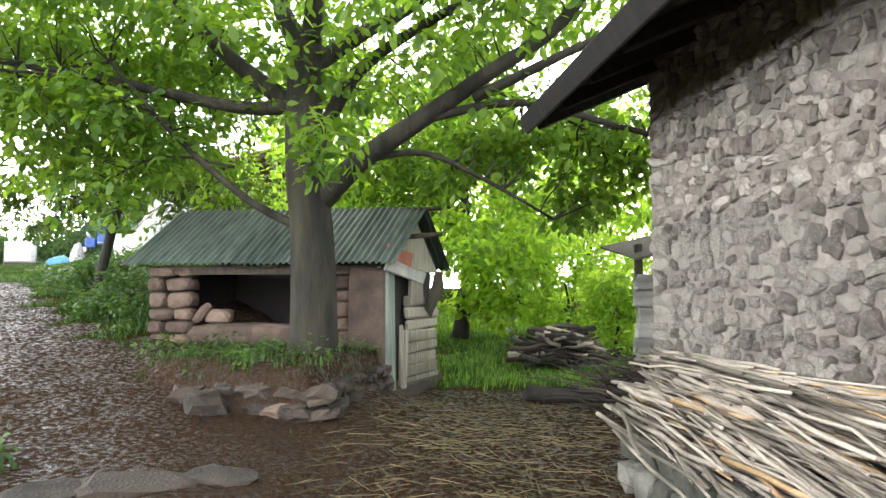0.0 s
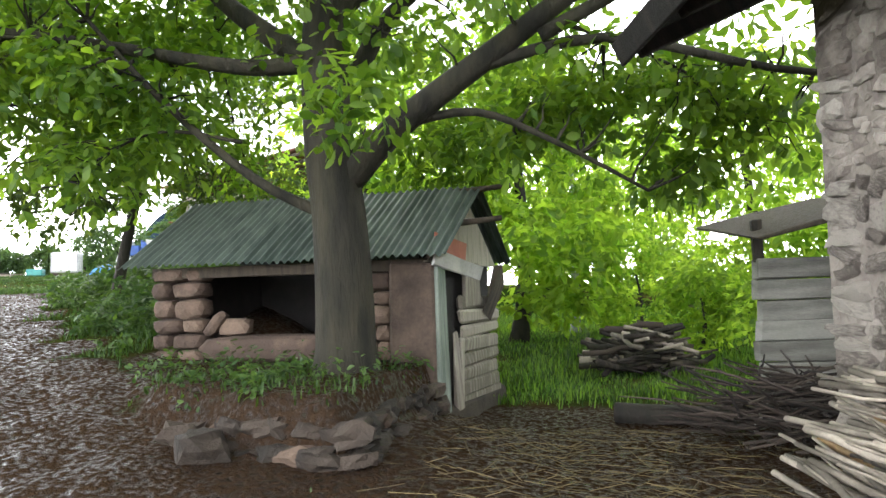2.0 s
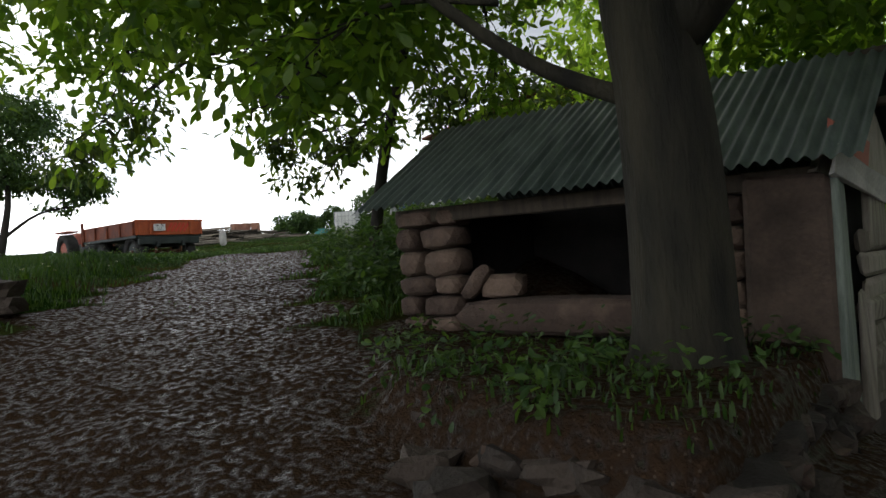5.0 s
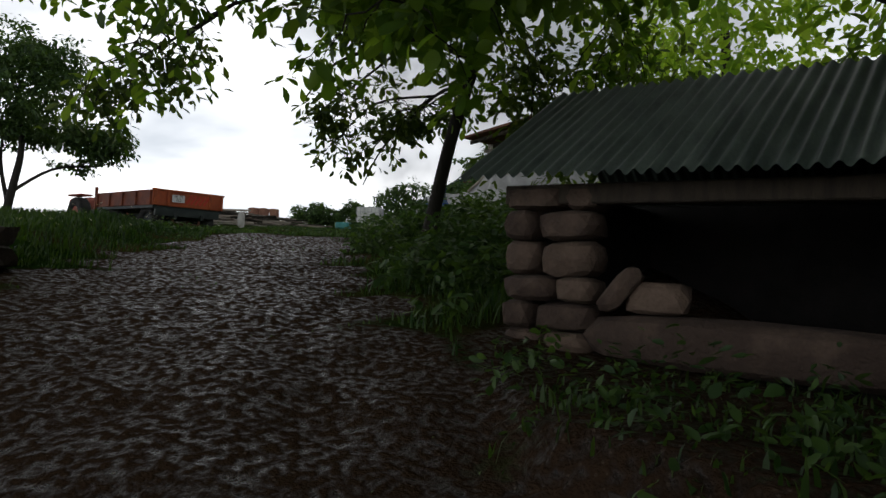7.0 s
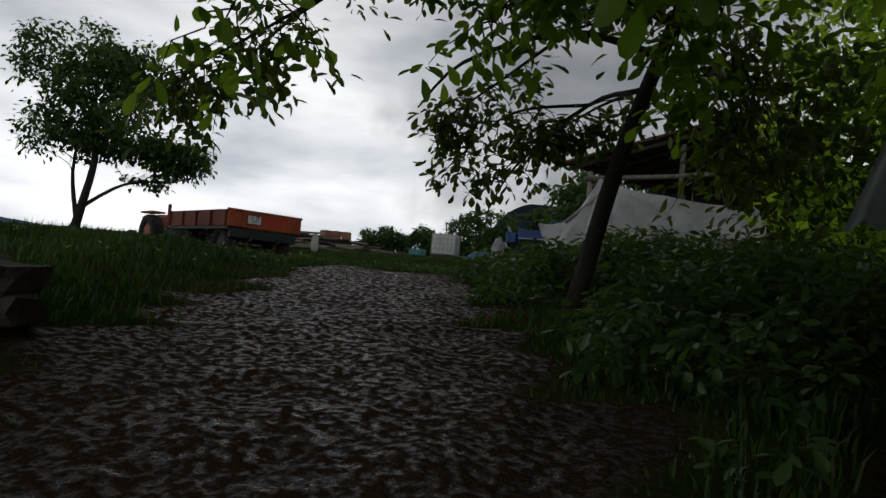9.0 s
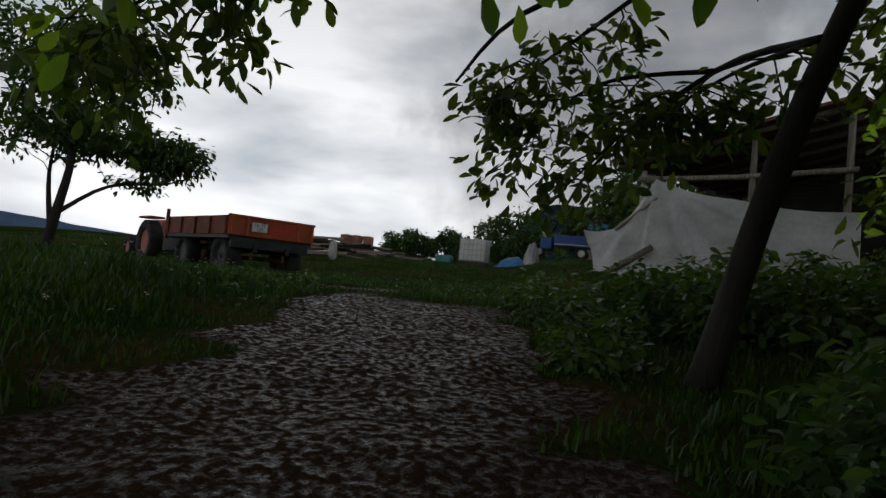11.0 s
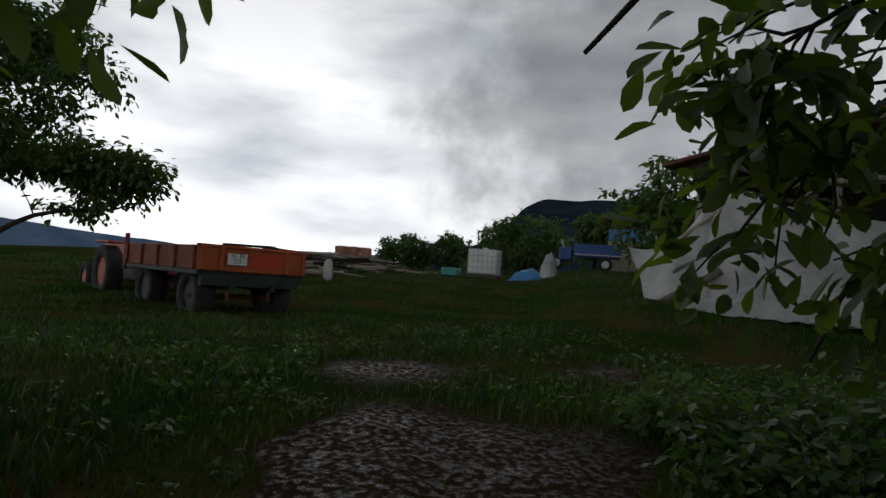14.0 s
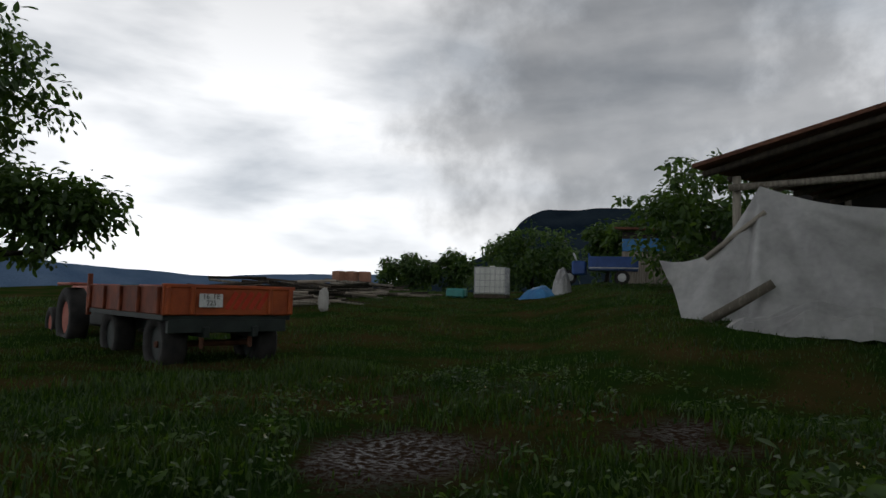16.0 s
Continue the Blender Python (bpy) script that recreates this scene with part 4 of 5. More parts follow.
for k in range(96):
    t = k % 32 / 31 * 3.999
    p = edge[int(t)].lerp(edge[int(t) + 1], t % 1)
    lv = k // 32
    s = rng.uniform(0.13, 0.29)
    x, y = p.x + rng.uniform(-0.05, 0.05) - 0.05 * (lv if t > 2 else 0), p.y + 0.09 * lv + rng.uniform(-0.03, 0.03)
    zb = 0.24 + 0.02 * max(0.0, 2 - t)
    tagged(obj("retaining_stone", rockm("stone", (s * 1.25, s * 0.9, s * 0.6), STONE_RED if k % 13 == 5 else STONE_DARK, k, 0.7), None, pose(x, y, zb + 0.17 * lv, rng.uniform(-12, 12), rng.uniform(-12, 12), rng.uniform(-25, 25) + (90 if t > 2 else 0))), "dark mossy stone of the terrace edge", "stone", "stones of the terrace edge")
for x, y, s in ((-2.85, 6.14, 0.36), (-3.15, 6.35, 0.28)):
    tagged(obj("boulder", rockm("boulder", (s, s * 0.8, s * 0.7), STONE_DARK, int(s * 99), 0.5), None, pose(x, y, gz(x, y) + s * 0.2, 0, 0, 30)), "half-buried grey boulder beside the track", "stone")
for x, y, a, b, r in ((-2.5, 4.35, 0.8, 0.5, 20), (-2.0, 4.6, 0.5, 0.4, -15), (-2.95, 4.1, 0.5, 0.45, 40)):
    tagged(obj("paving_slab", rockm("slab", (a, b, 0.1), STONE_DARK, int(a * 70 + r), 0.35), None, pose(x, y, gz(x, y) - 0.012, 2, 3, r)), "flat worn stone slab sunk in the mud", "slab", "slabs at the foot of the track")

# log pile, brush heap, fallen log
pile = tagged(new("log_pile"), "heap of cut branches and logs in the grass", "firewood")
for k in range(110):
    lay = rng.random()
    x, y = rng.uniform(0.3, 1.6), rng.uniform(12.5, 13.6)
    z = gz(x, y) + 0.05 + 0.75 * lay * (1 - abs(x - 0.95) / 1.2)
    h = radians(rng.gauss(-10, 38))
    d = Vector((math.cos(h), math.sin(h), rng.uniform(-0.3, 0.25))) * rng.uniform(0.2, 0.6)
    c = Vector((x, y, max(z, gz(x, y) + 0.05 + abs(d.z))))
    r = rng.uniform(0.018, 0.062)
    obj("log", add_mesh("log", *tube_data(bend(c - d, c + d, 3, 0.05, rng), (r, r, r * 0.9, r * 0.8), 7), (BRUSH, STICK, BARK, PLANK_D)[k % 4], True), pile)
bh = tagged(new("brush_heap"), "dark heap of twigs against the house corner", "brushwood")
for k in range(280):
    a = Vector((rng.uniform(1.0, 2.3), rng.uniform(7.3, 8.5), 0))
    hh = 0.62 * (1 - abs(a.x - 1.6) / 1.2) * rng.random()
    a.z = gz(a.x, a.y) + 0.03 + max(hh, 0)
    b = a + Vector((rng.uniform(-0.9, 0.9), rng.uniform(-0.5, 0.5), rng.uniform(-0.02, 0.25)))
    obj("twig", add_mesh("twig", *tube_data(bend(a, b, 3, 0.05, rng), (0.014, 0.012, 0.01, 0.006), 5), BRUSH), bh)
lg = smooth_line([(0.2, 8.9, gz(0.2, 8.9) + 0.1), (0.7, 8.75, gz(0.7, 8.75) + 0.1), (1.4, 8.5, gz(1.4, 8.5) + 0.12)])
tagged(obj("fallen_log", add_mesh("log", *tube_data(lg, [0.11 - 0.003 * i for i in range(len(lg))], 10), BARK_DARK, True)), "dark wet log lying across the yard", "log")
# broken masonry wall end beside the track
rw = tagged(new("ruined_wall"), "low dark ruined stone wall on the bank", "wall")
for k in range(30):
    t, lv = (k % 10) / 9, k // 10
    x, y = -10.3 + 1.5 * t, 6.25 + 1.0 * t
    if lv * 0.5 < 1.4 - t * 0.6:
        obj("stone", rockm("stone", (rng.uniform(0.22, 0.36), 0.36, 0.2), STONE_DARK, k, 0.5), rw, pose(x, y, gz(x, y) + 0.08 + 0.17 * lv, 0, 0, rng.uniform(20, 50)))

# ---------- trailer and tractor ----------
TC, TR = Vector((-19.07, 15.55, 0)), Vector((-18.77, 17.6, 0))
rx = (TR - TC).normalized()
ry = Vector((-rx.y, rx.x, 0))
TM = Matrix(((rx.x, ry.x, 0, TC.x), (rx.y, ry.y, 0, TC.y), (0, 0, 1, 1.78), (0, 0, 0, 1)))
tr = tagged(new("farm_trailer"), "worn orange tipping farm trailer standing in the grass", "trailer")
WT, LT, ZT, ZB = 2.08, 3.7, 1.22, 0.80
P = lambda x, y, z, *a: TM @ pose(x, y, z, *a)
obj("tailgate", boxm("gate", (WT, 0.05, ZT - ZB), ORANGE, 0.012), tr, P(WT / 2, 0, (ZT + ZB) / 2))
obj("headboard", boxm("gate", (WT, 0.05, ZT - ZB), ORANGE_D, 0.012), tr, P(WT / 2, LT, (ZT + ZB) / 2))
for x in (0.025, WT - 0.025):
    obj("side_board", boxm("side", (0.05, LT, ZT - ZB), ORANGE_D if x < 1 else ORANGE, 0.012), tr, P(x, LT / 2, (ZT + ZB) / 2 + 0.003))
for x in (0.06, 0.42, 1.66, WT - 0.06):
    obj("rib", boxm("rib", (0.07, 0.05, ZT - ZB - 0.02), ORANGE, 0.012), tr, P(x, -0.045, (ZT + ZB) / 2))
for y in (0.1, 0.95, 1.8, 2.65, 3.5):
    obj("rib", boxm("rib", (0.05, 0.07, ZT - ZB - 0.02), ORANGE_D, 0.012), tr, P(-0.025, y, (ZT + ZB) / 2))
obj("top_rail", boxm("rail", (WT + 0.04, 0.08, 0.06), ORANGE, 0.012), tr, P(WT / 2, -0.012, ZT + 0.005))
obj("bed", boxm("bed", (WT - 0.04, LT - 0.04, 0.1), CHASSIS, 0.01), tr, P(WT / 2, LT / 2, ZB - 0.03))
obj("rear_beam", boxm("beam", (WT - 0.2, 0.1, 0.2), CHASSIS, 0.01), tr, P(WT / 2, 0.06, ZB - 0.16))
for x in (0.65, WT - 0.65):
    obj("chassis_rail", boxm("rail", (0.09, LT + 0.5, 0.16), CHASSIS, 0.01), tr, P(x, LT / 2 + 0.2, 0.55))
    for y in (0.15, 0.75):
        obj("leaf_spring", boxm("spring", (0.06, 0.08, 0.4), RUST, 0.01, 0.02, 2), tr, P(x, y, 0.5))
obj("axle", boxm("axle", (WT - 0.3, 0.1, 0.1), RUST, 0.02), tr, P(WT / 2, 0.65, 0.34))
obj("post", boxm("post", (0.08, 0.08, 0.75), ORANGE_D, 0.01), tr, P(0.02, LT, 1.05))
obj("number_plate", boxm("plate", (0.36, 0.012, 0.2), PLATE, 0.004), tr, P(0.68, -0.085, 1.02))


def wheel(parent, m, r, w, rim):
    pr = ((0.55, -0.42), (0.9, -0.5), (0.99, -0.38), (1, 0), (0.99, 0.38), (0.9, 0.5), (0.55, 0.42))
    vs, fs, n = [], [], 24
    for k in range(n):
        a = 2 * math.pi * k / n
        tread = 1.0 if k % 2 else 0.97
        for q, o in pr:
            vs.append(m @ Vector((o * w, math.cos(a) * q * r * tread, math.sin(a) * q * r * tread)))
    for k in range(n):
        for j in range(7):
            a, b, c, d = k * 7 + j, k * 7 + (j + 1) % 7, ((k + 1) % n) * 7 + (j + 1) % 7, ((k + 1) % n) * 7 + j
            fs.append((a, b, c, d))
    ty = obj("wheel", add_mesh("wheel", vs, fs, TYRE, True), parent)
    obj("rim", add_mesh("rim", *tube_data([m @ Vector((-0.3 * w, 0, 0)), m @ Vector((-0.1 * w, 0, 0)), m @ Vector((0.3 * w, 0, 0))], (r * 0.54, r * 0.5, r * 0.54), 16), rim), ty)


for x in (0.3, WT - 0.3):
    wheel(tr, TM @ Matrix.Translation((x, 0.65, 0.36)), 0.48, 0.36, CHASSIS)
wheel(tr, TM @ Matrix.Translation((0.3, 2.9, 0.36)), 0.48, 0.34, CHASSIS)
for txt, lx, lz in (("16  FE", 0.68, 1.045), ("225", 0.68, 0.95)):
    cu = bpy.data.curves.new("characters", "FONT")
    cu.body, cu.size, cu.align_x, cu.extrude = txt, 0.105, "CENTER", 0.001
    cu.materials.append(INK)
    o = new("plate_characters", cu)
    o.parent = tr
    o.matrix_basis = TM @ pose(lx, -0.094, lz, 90, 0, 0)
for k in range(5):
    obj("reflective_strip", boxm("strip", (0.07, 0.006, 0.3), CHEVRON, 0.002), tr, P(1.02 + 0.13 * k, -0.034, 1.02, 0, 32, 0), "faded red reflective strip")
tk = tagged(new("tractor"), "red farm tractor coupled in front of the trailer", "tractor")
for x in (0.15, 1.75):
    wheel(tk, TM @ Matrix.Translation((x, 5.3, 0.56)), 0.62, 0.36, REDCLOTH)
    wheel(tk, TM @ Matrix.Translation((x + (0.1 if x < 1 else -0.1), 7.2, 0.36)), 0.36, 0.22, REDCLOTH)
    obj("mudguard", boxm("guard", (0.4, 1.0, 0.06), REDCLOTH, 0.02), tk, TM @ pose(x, 5.3, 1.23))
obj("bonnet", boxm("bonnet", (0.62, 1.8, 0.6), REDCLOTH, 0.08), tk, TM @ pose(0.95, 6.7, 0.95))
obj("gearbox", boxm("body", (0.5, 2.0, 0.5), CHASSIS, 0.05), tk, TM @ pose(0.95, 5.4, 0.6))
obj("tractor_seat", boxm("seat", (0.45, 0.45, 0.3), TYRE, 0.06), tk, TM @ pose(0.95, 5.0, 1.05))

# ---------- far side of the field ----------
ib = tagged(new("water_tank"), "white plastic tank in a steel cage on a pallet", "tank")
IM = pose(-24.85, 31.9, gz(-24.85, 31.9), 0, 0, 25)
obj("tank", boxm("tank", (1.16, 0.96, 1.02), IBCW, 0.07), ib, IM @ pose(0, 0, 0.68))
obj("pallet", boxm("pallet", (1.22, 1.02, 0.13), PLANK_D, 0.01), ib, IM @ pose(0, 0, 0.08))
obj("cap", boxm("cap", (0.2, 0.2, 0.06), IBCW, 0.02), ib, IM @ pose(0, 0, 1.22))
for k in range(7):
    for y in (-0.5, 0.5):
        obj("cage_bar", boxm("bar", (0.02, 0.02, 1.04), STEEL, 0.004), ib, IM @ pose(-0.58 + k * 0.193, y, 0.67))
for k in range(6):
    for x in (-0.6, 0.6):
        obj("cage_bar", boxm("bar", (0.02, 0.02, 1.04), STEEL, 0.004), ib, IM @ pose(x, -0.48 + k * 0.192, 0.67))
for k in range(5):
    for y in (-0.512, 0.512):
        obj("cage_hoop", boxm("bar", (1.22, 0.02, 0.02), STEEL, 0.004), ib, IM @ pose(0, y, 0.2 + k * 0.24))
    for x in (-0.612, 0.612):
        obj("cage_hoop", boxm("bar", (0.02, 1.02, 0.02), STEEL, 0.004), ib, IM @ pose(x, 0, 0.2 + k * 0.24))


def heap_mesh(name, size, material, seed, amp=0.2):
    vs, fs, n = [], [], 18
    for i in range(n + 1):
        for j in range(n + 1):
            x, y = i / n * 2 - 1, j / n * 2 - 1
            h = max(0, 1 - (x * x + y * y) ** 0.8) ** 0.6
            h += amp * noise.noise(Vector((x * 2.5, y * 2.5, seed))) * (h > 0) + amp * 0.4 * noise.noise(Vector((x * 7, y * 7, seed)))
            vs.append((x * size[0] / 2, y * size[1] / 2, h * size[2] - 0.05))
    for i in range(n):
        for j in range(n):
            a = i * (n + 1) + j
            fs.append((a, a + n + 1, a + n + 2, a + 1))
    return add_mesh(name, vs, fs, material)


def on_land(x, y, rz=0, up=0.0):
    return pose(x, y, gz(x, y) + up, 0, 0, rz)


tagged(obj("tarpaulin", heap_mesh("tarp", (1.6, 1.2, 0.5), BLUET, 3), None, on_land(-22.8, 32.1)), "crumpled blue tarpaulin over a heap in the grass", "tarpaulin")
tagged(obj("plastic_sheet", heap_mesh("sheet", (0.7, 0.8, 1.0), TENT, 4), None, on_land(-22.05, 32.3)), "bundle of crumpled white plastic sheeting", "sheeting")
tagged(obj("tub", boxm("tub", (0.75, 0.5, 0.36), GREEN, 0.06), None, on_land(-25.95, 31.1, 20, 0.18)), "turquoise plastic tub in the grass", "tub")
bt = tagged(new("cargo_tricycle"), "small blue cargo tricycle with an open load bed", "vehicle")
BM = on_land(-20.7, 33.1, 25)
for y in (-0.55, 0.55):
    obj("side_board", boxm("board", (1.7, 0.04, 0.45), BLUE, 0.01), bt, BM @ pose(0.25, y, 0.78))
    obj("lower_rail", boxm("rail", (1.7, 0.05, 0.05), STEEL, 0.01), bt, BM @ pose(0.25, y * 1.03, 0.6))
    wheel(bt, BM @ pose(0.55, y * 0.85, 0.27, 0, 0, 90), 0.27, 0.14, STEEL)
obj("front_board", boxm("board", (0.04, 1.1, 0.55), BLUE, 0.01), bt, BM @ pose(-0.6, 0, 0.85))
obj("load_bed", boxm("bed", (1.7, 1.1, 0.06), BLUE, 0.01), bt, BM @ pose(0.25, 0, 0.55))
obj("cab_frame", boxm("frame", (0.5, 0.9, 0.5), BLUE, 0.05), bt, BM @ pose(-0.95, 0, 0.6))
obj("windscreen_frame", boxm("frame", (0.05, 0.9, 0.3), STEEL, 0.01), bt, BM @ pose(-1.1, 0, 1.0, 0, -20, 0))
wheel(bt, BM @ pose(-1.3, 0, 0.27, 0, 0, 90), 0.27, 0.12, STEEL)
sk = tagged(new("plank_shack"), "patched plank shack with blue tarpaulin and tin roof", "shack")
KM = on_land(-20.6, 36.4, 22)
obj("wall_board", boxm("wall", (1.8, 0.1, 1.3), PLANK, 0.01, 0.02), sk, KM @ pose(0, 0, 0.65))
obj("blue_sheet", boxm("sheet", (1.8, 0.08, 0.5), BLUET, 0.02, 0.02), sk, KM @ pose(0, 0.0, 1.56))
obj("tin_roof", boxm("roof", (2.4, 2.2, 0.08), RUST, 0.01, 0.03), sk, KM @ pose(0, 0.8, 2.25, 4, 3, 0))
obj("body", boxm("wall", (1.8, 1.8, 2.1), PLANK_D, 0.02), sk, KM @ pose(0, 1.0, 1.05))
# near-black slab in place of the bay's shade
obj("side_bay_shade", boxm("bay", (2.6, 0.3, 2.3), INSIDE_SHADE, 0.02), sk, KM @ pose(2.3, 0.8, 1.15))
obj("bay_roof", boxm("roof", (3.2, 2.4, 0.1), PLANK_D, 0.01, 0.04), sk, KM @ pose(2.4, 0.6, 2.65, 4, -2, 0))
for x in (1.05, 2.2, 3.5):
    obj("post", boxm("post", (0.13, 0.13, 2.6), PLANK, 0.01), sk, KM @ pose(x, -0.4, 1.3))

# open barn with plastic sheeting
bn = tagged(new("open_barn"), "open pole barn with a dark sloping roof", "barn")
RA, RB = Vector((-14.3, 24.0, 5.45)), Vector((-9.0, 25.4, 7.05))
for k in range(7):
    o = Vector((0.25, 0.97, 0)) * k * 0.9
    obj("roof_rafter", add_mesh("rafter", *tube_data([RA + o, (RA + RB) / 2 + o, RB + o], (0.07, 0.075, 0.08)), PLANK_D, True), bn)
rv = [RA + Vector((-0.1, -0.3, 0.1)), RB + Vector((0, -0.3, 0.1)), RB + Vector((1.5, 5.8, 0.1)), RA + Vector((1.4, 5.8, 0.1))]
obj("barn_roof", add_mesh("roof", rv + [v + Vector((0, 0, 0.08)) for v in rv], [(3, 2, 1, 0), (4, 5, 6, 7), (0, 1, 5, 4), (1, 2, 6, 5), (2, 3, 7, 6), (3, 0, 4, 7)], RUST), bn)
for x, y, h in ((-13.8, 24.5, 5.4), (-11.2, 25.0, 6.2), (-9.2, 25.5, 6.8), (-12.6, 29.4, 5.5), (-8.5, 30.4, 6.8)):
    z = gz(x, y)
    obj("barn_post", add_mesh("post", *tube_data([(x, y, z - 0.1), (x, y, (z + h) / 2), (x, y, h + 0.05)], (0.09, 0.085, 0.08)), PLANK, True), bn)
obj("tie_beam", add_mesh("beam", *tube_data([(-13.9, 24.3, 5.2), (-11.5, 24.9, 5.3), (-9.0, 25.4, 5.5)], (0.07, 0.07, 0.07)), PLANK, True), bn)
# dark sheet closing the barn's back, coloured as its inner shade
obj("barn_back_shade", boxm("wall", (9, 0.2, 4.6), INSIDE_SHADE, 0.02), bn, pose(-9.4, 30.3, 4.3, 0, 0, 14))
ten = tagged(new("plastic_tent"), "sagging translucent plastic sheet draped over poles", "sheeting")
top = [Vector(p) for p in ((-15.11, 24.0, 3.77), (-14.1, 24.0, 3.91), (-13.25, 24.0, 5.14), (-11.28, 24.2, 4.6), (-8.8, 24.9, 4.4))]
bot = [Vector(p) for p in ((-15.0, 23.9, 3.6), (-14.5, 23.6, 2.6), (-12.9, 23.1, 2.4), (-11.1, 23.2, 2.4), (-8.6, 23.8, 2.4))]
vs, fs, rows_, per_ = [], [], 22, 22
peak = top[2]
for i in range(4 * per_ + 1):
    a, t0 = min(i // per_, 3), i / per_ - min(i // per_, 3)
    for j in range(rows_ + 1):
        t = j / rows_
        p = top[a].lerp(top[a + 1], t0).lerp(bot[a].lerp(bot[a + 1], t0), t)
        rel_ = p - peak
        ang = math.atan2(rel_.x, -rel_.z + 0.05)
        far = min(1.0, rel_.length / 1.6)
        fold = (0.2 * abs(math.sin(ang * 5.5 + 0.6)) + 0.05 * math.sin(ang * 17 + 1)) * far + 0.1 * noise.noise(p * 1.1) * t + 0.03 * noise.noise(p * 4) * t
        sag = 0.1 * math.sin(math.pi * t0) * (1 - t)
        p = p + Vector((0.0, -fold, -sag))
        p.z = max(p.z, gz(p.x, p.y) + 0.02)
        vs.append(p)
for i in range(4 * per_):
    for j in range(rows_):
        a = i * (rows_ + 1) + j
        fs.append((a, a + rows_ + 1, a + rows_ + 2, a + 1))
obj("sheet", add_mesh("sheet", vs, fs, TENT, True), ten)
obj("prop_pole", add_mesh("pole", *tube_data([(-14.2, 23.85, 3.8), (-13.6, 23.8, 4.25), (-13.1, 23.75, 4.62)], (0.05, 0.05, 0.045)), PLANK, True), ten)
obj("ground_pole", add_mesh("pole", *tube_data([(-13.9, 22.9, 2.6), (-13.4, 22.9, 2.9), (-12.8, 23.0, 3.3)], (0.09, 0.09, 0.08)), PLANK, True), ten)
tagged(obj("bundled_sheet", heap_mesh("bundle", (3.2, 1.0, 0.5), TENT, 8, 0.4), None, on_land(-11.9, 22.7, 10)), "bunched plastic sheet lying along the ground", "sheeting")

# lumber heaps and crates
for nm, lab, cx, cy, n, sx, sy, hh in (("lumber_heap", "loose heap of old poles and boards beside the trailer", -27.3, 23.8, 80, 1.3, 1.6, 0.95), ("board_stack", "weathered boards stacked in the field", -28.8, 28.6, 46, 1.6, 1.4, 0.75)):
    hp = tagged(new(nm), lab, "lumber")
    for k in range(n):
        x, y = cx + rng.uniform(-sx, sx), cy + rng.uniform(-sy, sy)
        z = gz(x, y) + 0.05 + hh * rng.random() * max(0.2, 1 - abs(x - cx) / sx)
        d = Vector((rng.uniform(0.2, 1), rng.uniform(0.2, 1.2), rng.uniform(-0.12, 0.12))) * rng.uniform(0.6, 1.3)
        c = Vector((x, y, z))
        r = rng.uniform(0.02, 0.06)
        obj("pole", add_mesh("pole", *tube_data([c - d, c, c + d], (r, r, r), 6), (PLANK, BARK, STICK, PLANK_D)[k % 4]), hp)
for k in range(3):
    tagged(obj("crate", boxm("crate", (0.42, 0.4, 0.42), BRICKM, 0.03, 0.02, k), None, on_land(-30.6 + 0.36 * k, 29.2 + 0.4 * k, 10 * k, 0.72)), "brown crate on top of the stacked boards", "crate", "crates on the boards")
    tagged(obj("crate_support", boxm("stand", (0.5, 0.5, 0.52), PLANK, 0.02, 0.02, k), None, on_land(-30.6 + 0.36 * k, 29.2 + 0.4 * k, 0, 0.25)), "stack of short boards under a crate", "lumber", "board stands")
tagged(obj("stump_block", rockm("block", (0.2, 0.5, 0.7), CLOTH, 5), None, on_land(-24.5, 23.2, 30, 0.3)), "pale broken slab leaning on the lumber", "slab")


# ---------- grass ----------
def grass(name, n, seed, box, dens, h0, h1, label, blade=GRASS):
    r = np.random.default_rng(seed)
    x, y = r.uniform(box[0], box[1], n), r.uniform(box[2], box[3], n)
    k = (r.random(n) < dens(x, y)) & ~((inside_pad(x, y) > 0) & (y > 8.2))
    x, y = x[k], y[k]
    n = len(x)
    z = land(x, y) - 0.02
    th, lean_ = r.uniform(0, 2 * np.pi, n), r.uniform(0.1, 0.7, n)
    patch = 0.6 + 0.8 * np.array([noise.noise(Vector((a * 0.9, b * 0.9, 7))) for a, b in zip(x, y)])
    h = r.uniform(h0, h1, n) * np.clip(patch, 0.35, 1.4)
    w = r.uniform(0.004, 0.010, n) * (1 + h)
    dx, dy = np.cos(th), np.sin(th)
    sx, sy = -dy * w, dx * w
    b0 = np.stack([x - sx, y - sy, z], 1)
    b1 = np.stack([x + sx, y + sy, z], 1)
    o = lean_ * h * 0.35
    m0 = np.stack([x + dx * o - sx * 0.8, y + dy * o - sy * 0.8, z + h * 0.6], 1)
    m1 = np.stack([x + dx * o + sx * 0.8, y + dy * o + sy * 0.8, z + h * 0.6], 1)
    t = np.stack([x + dx * o * 2.6, y + dy * o * 2.6, z + h * (1 - 0.25 * lean_)], 1)
    v = np.stack([b0, b1, m1, m0, t], 1).reshape(-1, 3)
    f = (np.arange(n)[:, None, None] * 5 + np.array([(0, 1, 2), (0, 2, 3), (3, 2, 4)])[None]).reshape(-1, 3)
    me = bpy.data.meshes.new(name)
    me.vertices.add(len(v))
    me.vertices.foreach_set("co", v.astype(np.float32).ravel())
    me.loops.add(len(f) * 3)
    me.loops.foreach_set("vertex_index", f.astype(np.int32).ravel())
    me.polygons.add(len(f))
    me.polygons.foreach_set("loop_start", np.arange(0, len(f) * 3, 3, dtype=np.int32))
    me.update(calc_edges=True)
    me.materials.append(blade)
    return tagged(obj(name, me), label, "grass", kind="stuff")


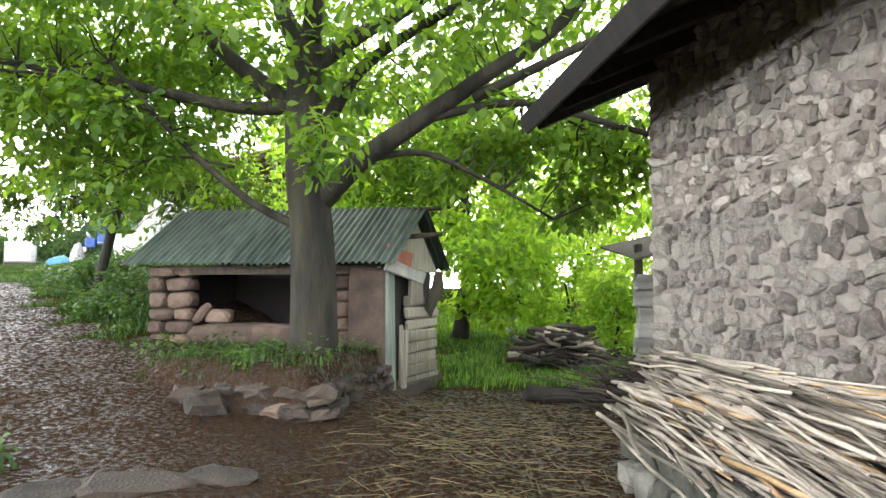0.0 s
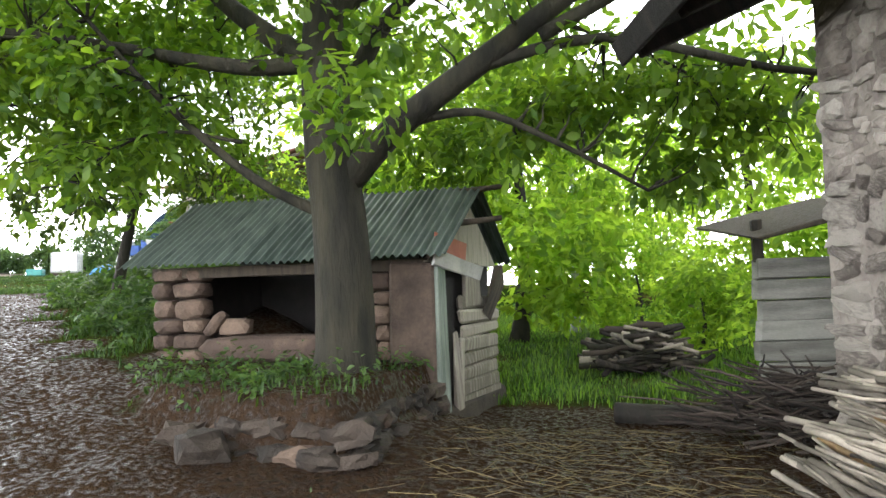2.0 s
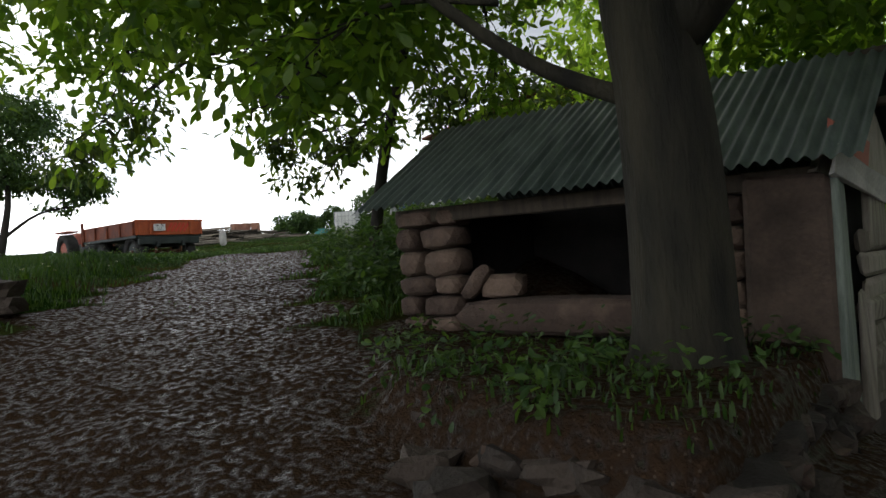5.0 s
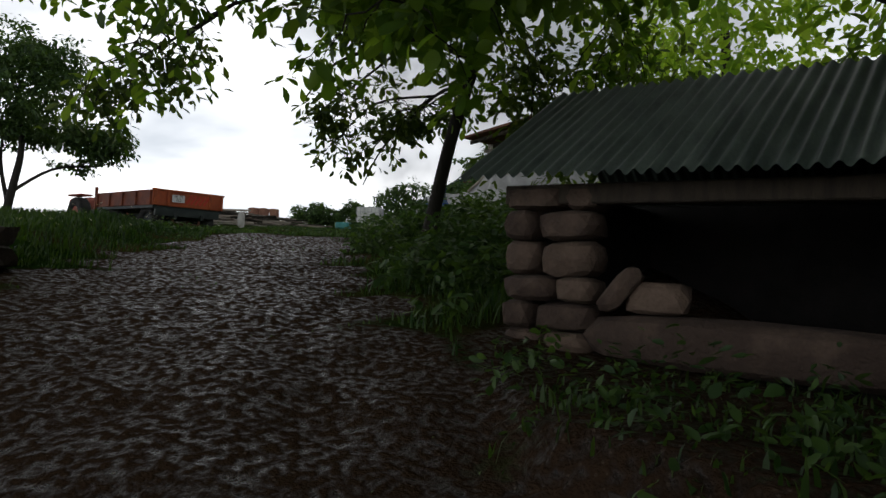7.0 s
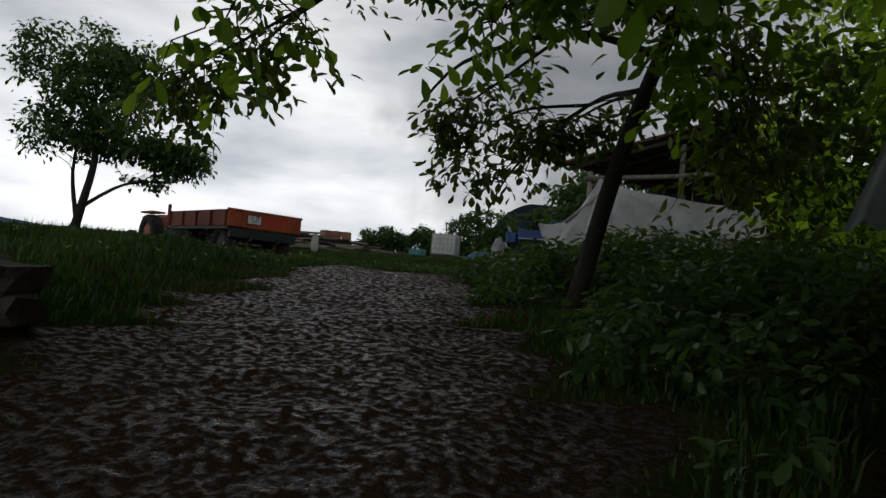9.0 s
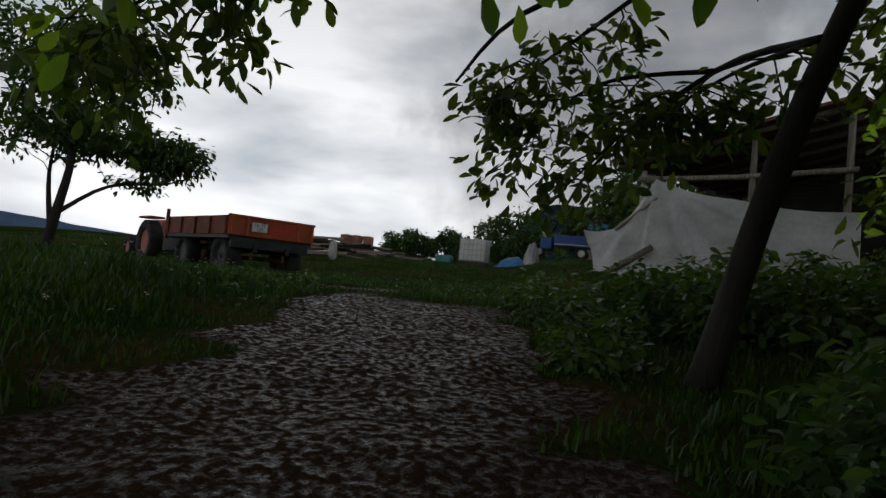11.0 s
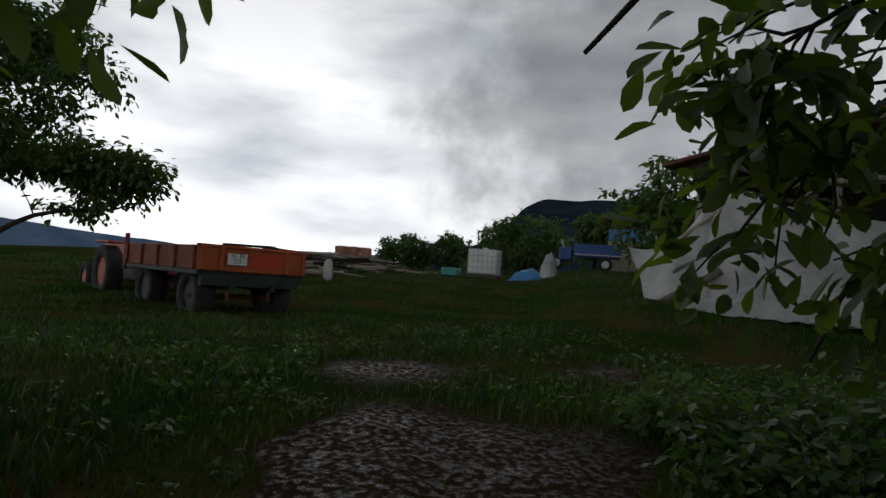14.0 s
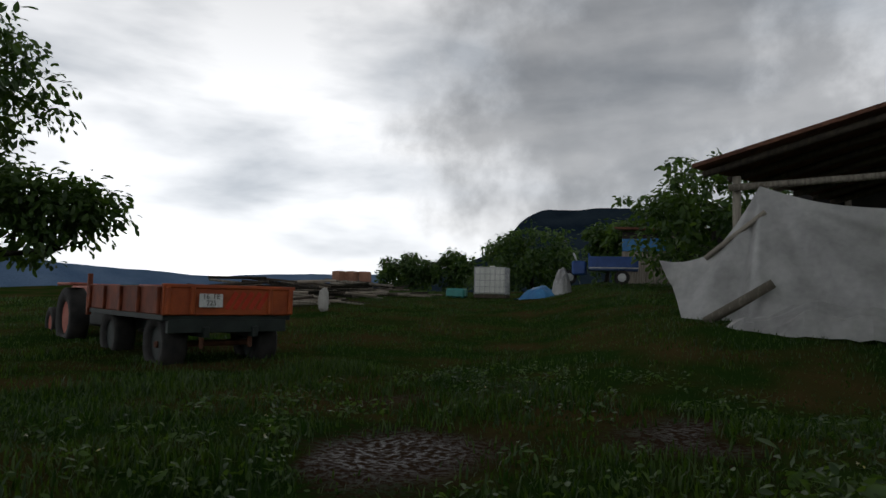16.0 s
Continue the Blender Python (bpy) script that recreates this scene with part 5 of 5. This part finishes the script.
clear = lambda x, y: np.clip(1 - 1.6 * mud_mask(x, y), 0, 1)
grass("bank_grass", 150000, 1, (-18, 2, 4, 18), lambda x, y: clear(x, y) * (0.85 * y - 0.52 * x > 6.6) * (inside_pad(x, y) < -0.05), 0.07, 0.25, "tall wet grass on the banks beside the track")
grass("field_grass", 110000, 2, (-34, -6, 12, 36), lambda x, y: clear(x, y), 0.06, 0.17, "short grass of the field")
grass("wood_grass", 40000, 3, (-3, 6, 9.5, 26), lambda x, y: clear(x, y), 0.12, 0.32, "grass along the lane into the wood, coloured as if sunlit", GRASS_SUNLIT)
grass("terrace_weeds", 9000, 4, (-4.6, -1.5, 6.1, 8.3), lambda x, y: 0.22 * (inside_pad(x, y) > 0.1), 0.04, 0.16, "weeds round the foot of the walnut tree")
grass("track_tufts", 9000, 5, (-13, 1, 1, 15), lambda x, y: 0.5 * (np.sin(x * 2.1 + y) * np.cos(y * 1.7 - x) > 0.55), 0.03, 0.09, "small tufts in the mud of the track")
wr = random.Random(3)


def weeds(name, label, n, box, keep, h0, h1, leaf, material, seed):
    """Stalked leafy weeds scattered over part of the plan."""
    c = []
    for _ in range(n):
        x, y = wr.uniform(box[0], box[1]), wr.uniform(box[2], box[3])
        if keep(x, y):
            h = wr.uniform(h0, h1)
            c += [(x + wr.gauss(0, 0.03), y + wr.gauss(0, 0.03), gz(x, y) + h * q) for q in (0.35, 0.7, 1.0)]
    tagged(obj(name, leaf_mesh(name, c, leaf, material, seed, 5, 0.09, 0.0)), label, "weeds", kind="stuff")


off_track = lambda x, y: float(mud_mask(np.array(x), np.array(y))) < 0.3 and noise.noise(Vector((x * 0.6, y * 0.6, 0))) > -0.2 and float(inside_pad(np.array(x), np.array(y))) < -0.15
weeds("bank_weeds", "leafy nettles and weeds on the bank", 2600, (-11, -4.6, 8, 15), lambda x, y: off_track(x, y) and 0.85 * x + 0.52 * y > -2.2, 0.1, 0.42, 0.1, LEAF_DARK, 8)
weeds("bank_brambles", "tall brambles and nettles round the leaning tree", 1300, (-9.4, -5.0, 10.4, 14.5), lambda x, y: off_track(x, y) and 0.85 * x + 0.52 * y > -0.9, 0.22, 0.62, 0.11, LEAF_DARK, 9)
weeds("terrace_herbs", "low herbs among the terrace stones", 120, (-4.8, -1.6, 6.1, 8.2), lambda x, y: float(inside_pad(np.array(x), np.array(y))) > 0.05, 0.04, 0.2, 0.07, LEAF_DARK, 10)
weeds("field_clover", "broad-leaved weeds in the short field grass", 350, (-16, -9, 11, 19), lambda x, y: float(mud_mask(np.array(x), np.array(y))) < 0.4, 0.03, 0.14, 0.07, LEAF_DARK, 12)
weeds("track_edge_herbs", "small herbs at the edge of the track", 150, (-4.6, -3.6, 3.4, 4.6), lambda x, y: True, 0.04, 0.16, 0.08, LEAF_DARK, 13)
bits = []
for _ in range(900):
    x, y = wr.gauss(-0.1, 0.8), wr.uniform(3.6, 8.4)
    if x < -1.5:
        continue
    h, n_ = wr.uniform(0, 6.3), wr.uniform(0.05, 0.2)
    p = Vector((x, y, gz(x, y) + wr.uniform(0.015, 0.05)))
    d = Vector((math.cos(h) * n_, math.sin(h) * n_, wr.uniform(-0.02, 0.03)))
    bits.append(tube_data([p - d, p, p + d], (0.003, 0.003, 0.002), 3))
tagged(obj("straw_litter", add_mesh("straw", *join(bits), STRAW)), "wet straw trodden into the yard", "straw", kind="stuff")
petals = []
for _ in range(220):
    x, y = wr.uniform(-15, -5), wr.uniform(7, 17)
    if off_track(x, y):
        petals.append((x, y, gz(x, y) + wr.uniform(0.12, 0.28)))
tagged(obj("wild_flowers", leaf_mesh("petals", petals, 0.02, FLOWER, 14, 4, 0.01, 0.0)), "tiny yellow and white wild flowers in the grass", "flowers", kind="stuff")
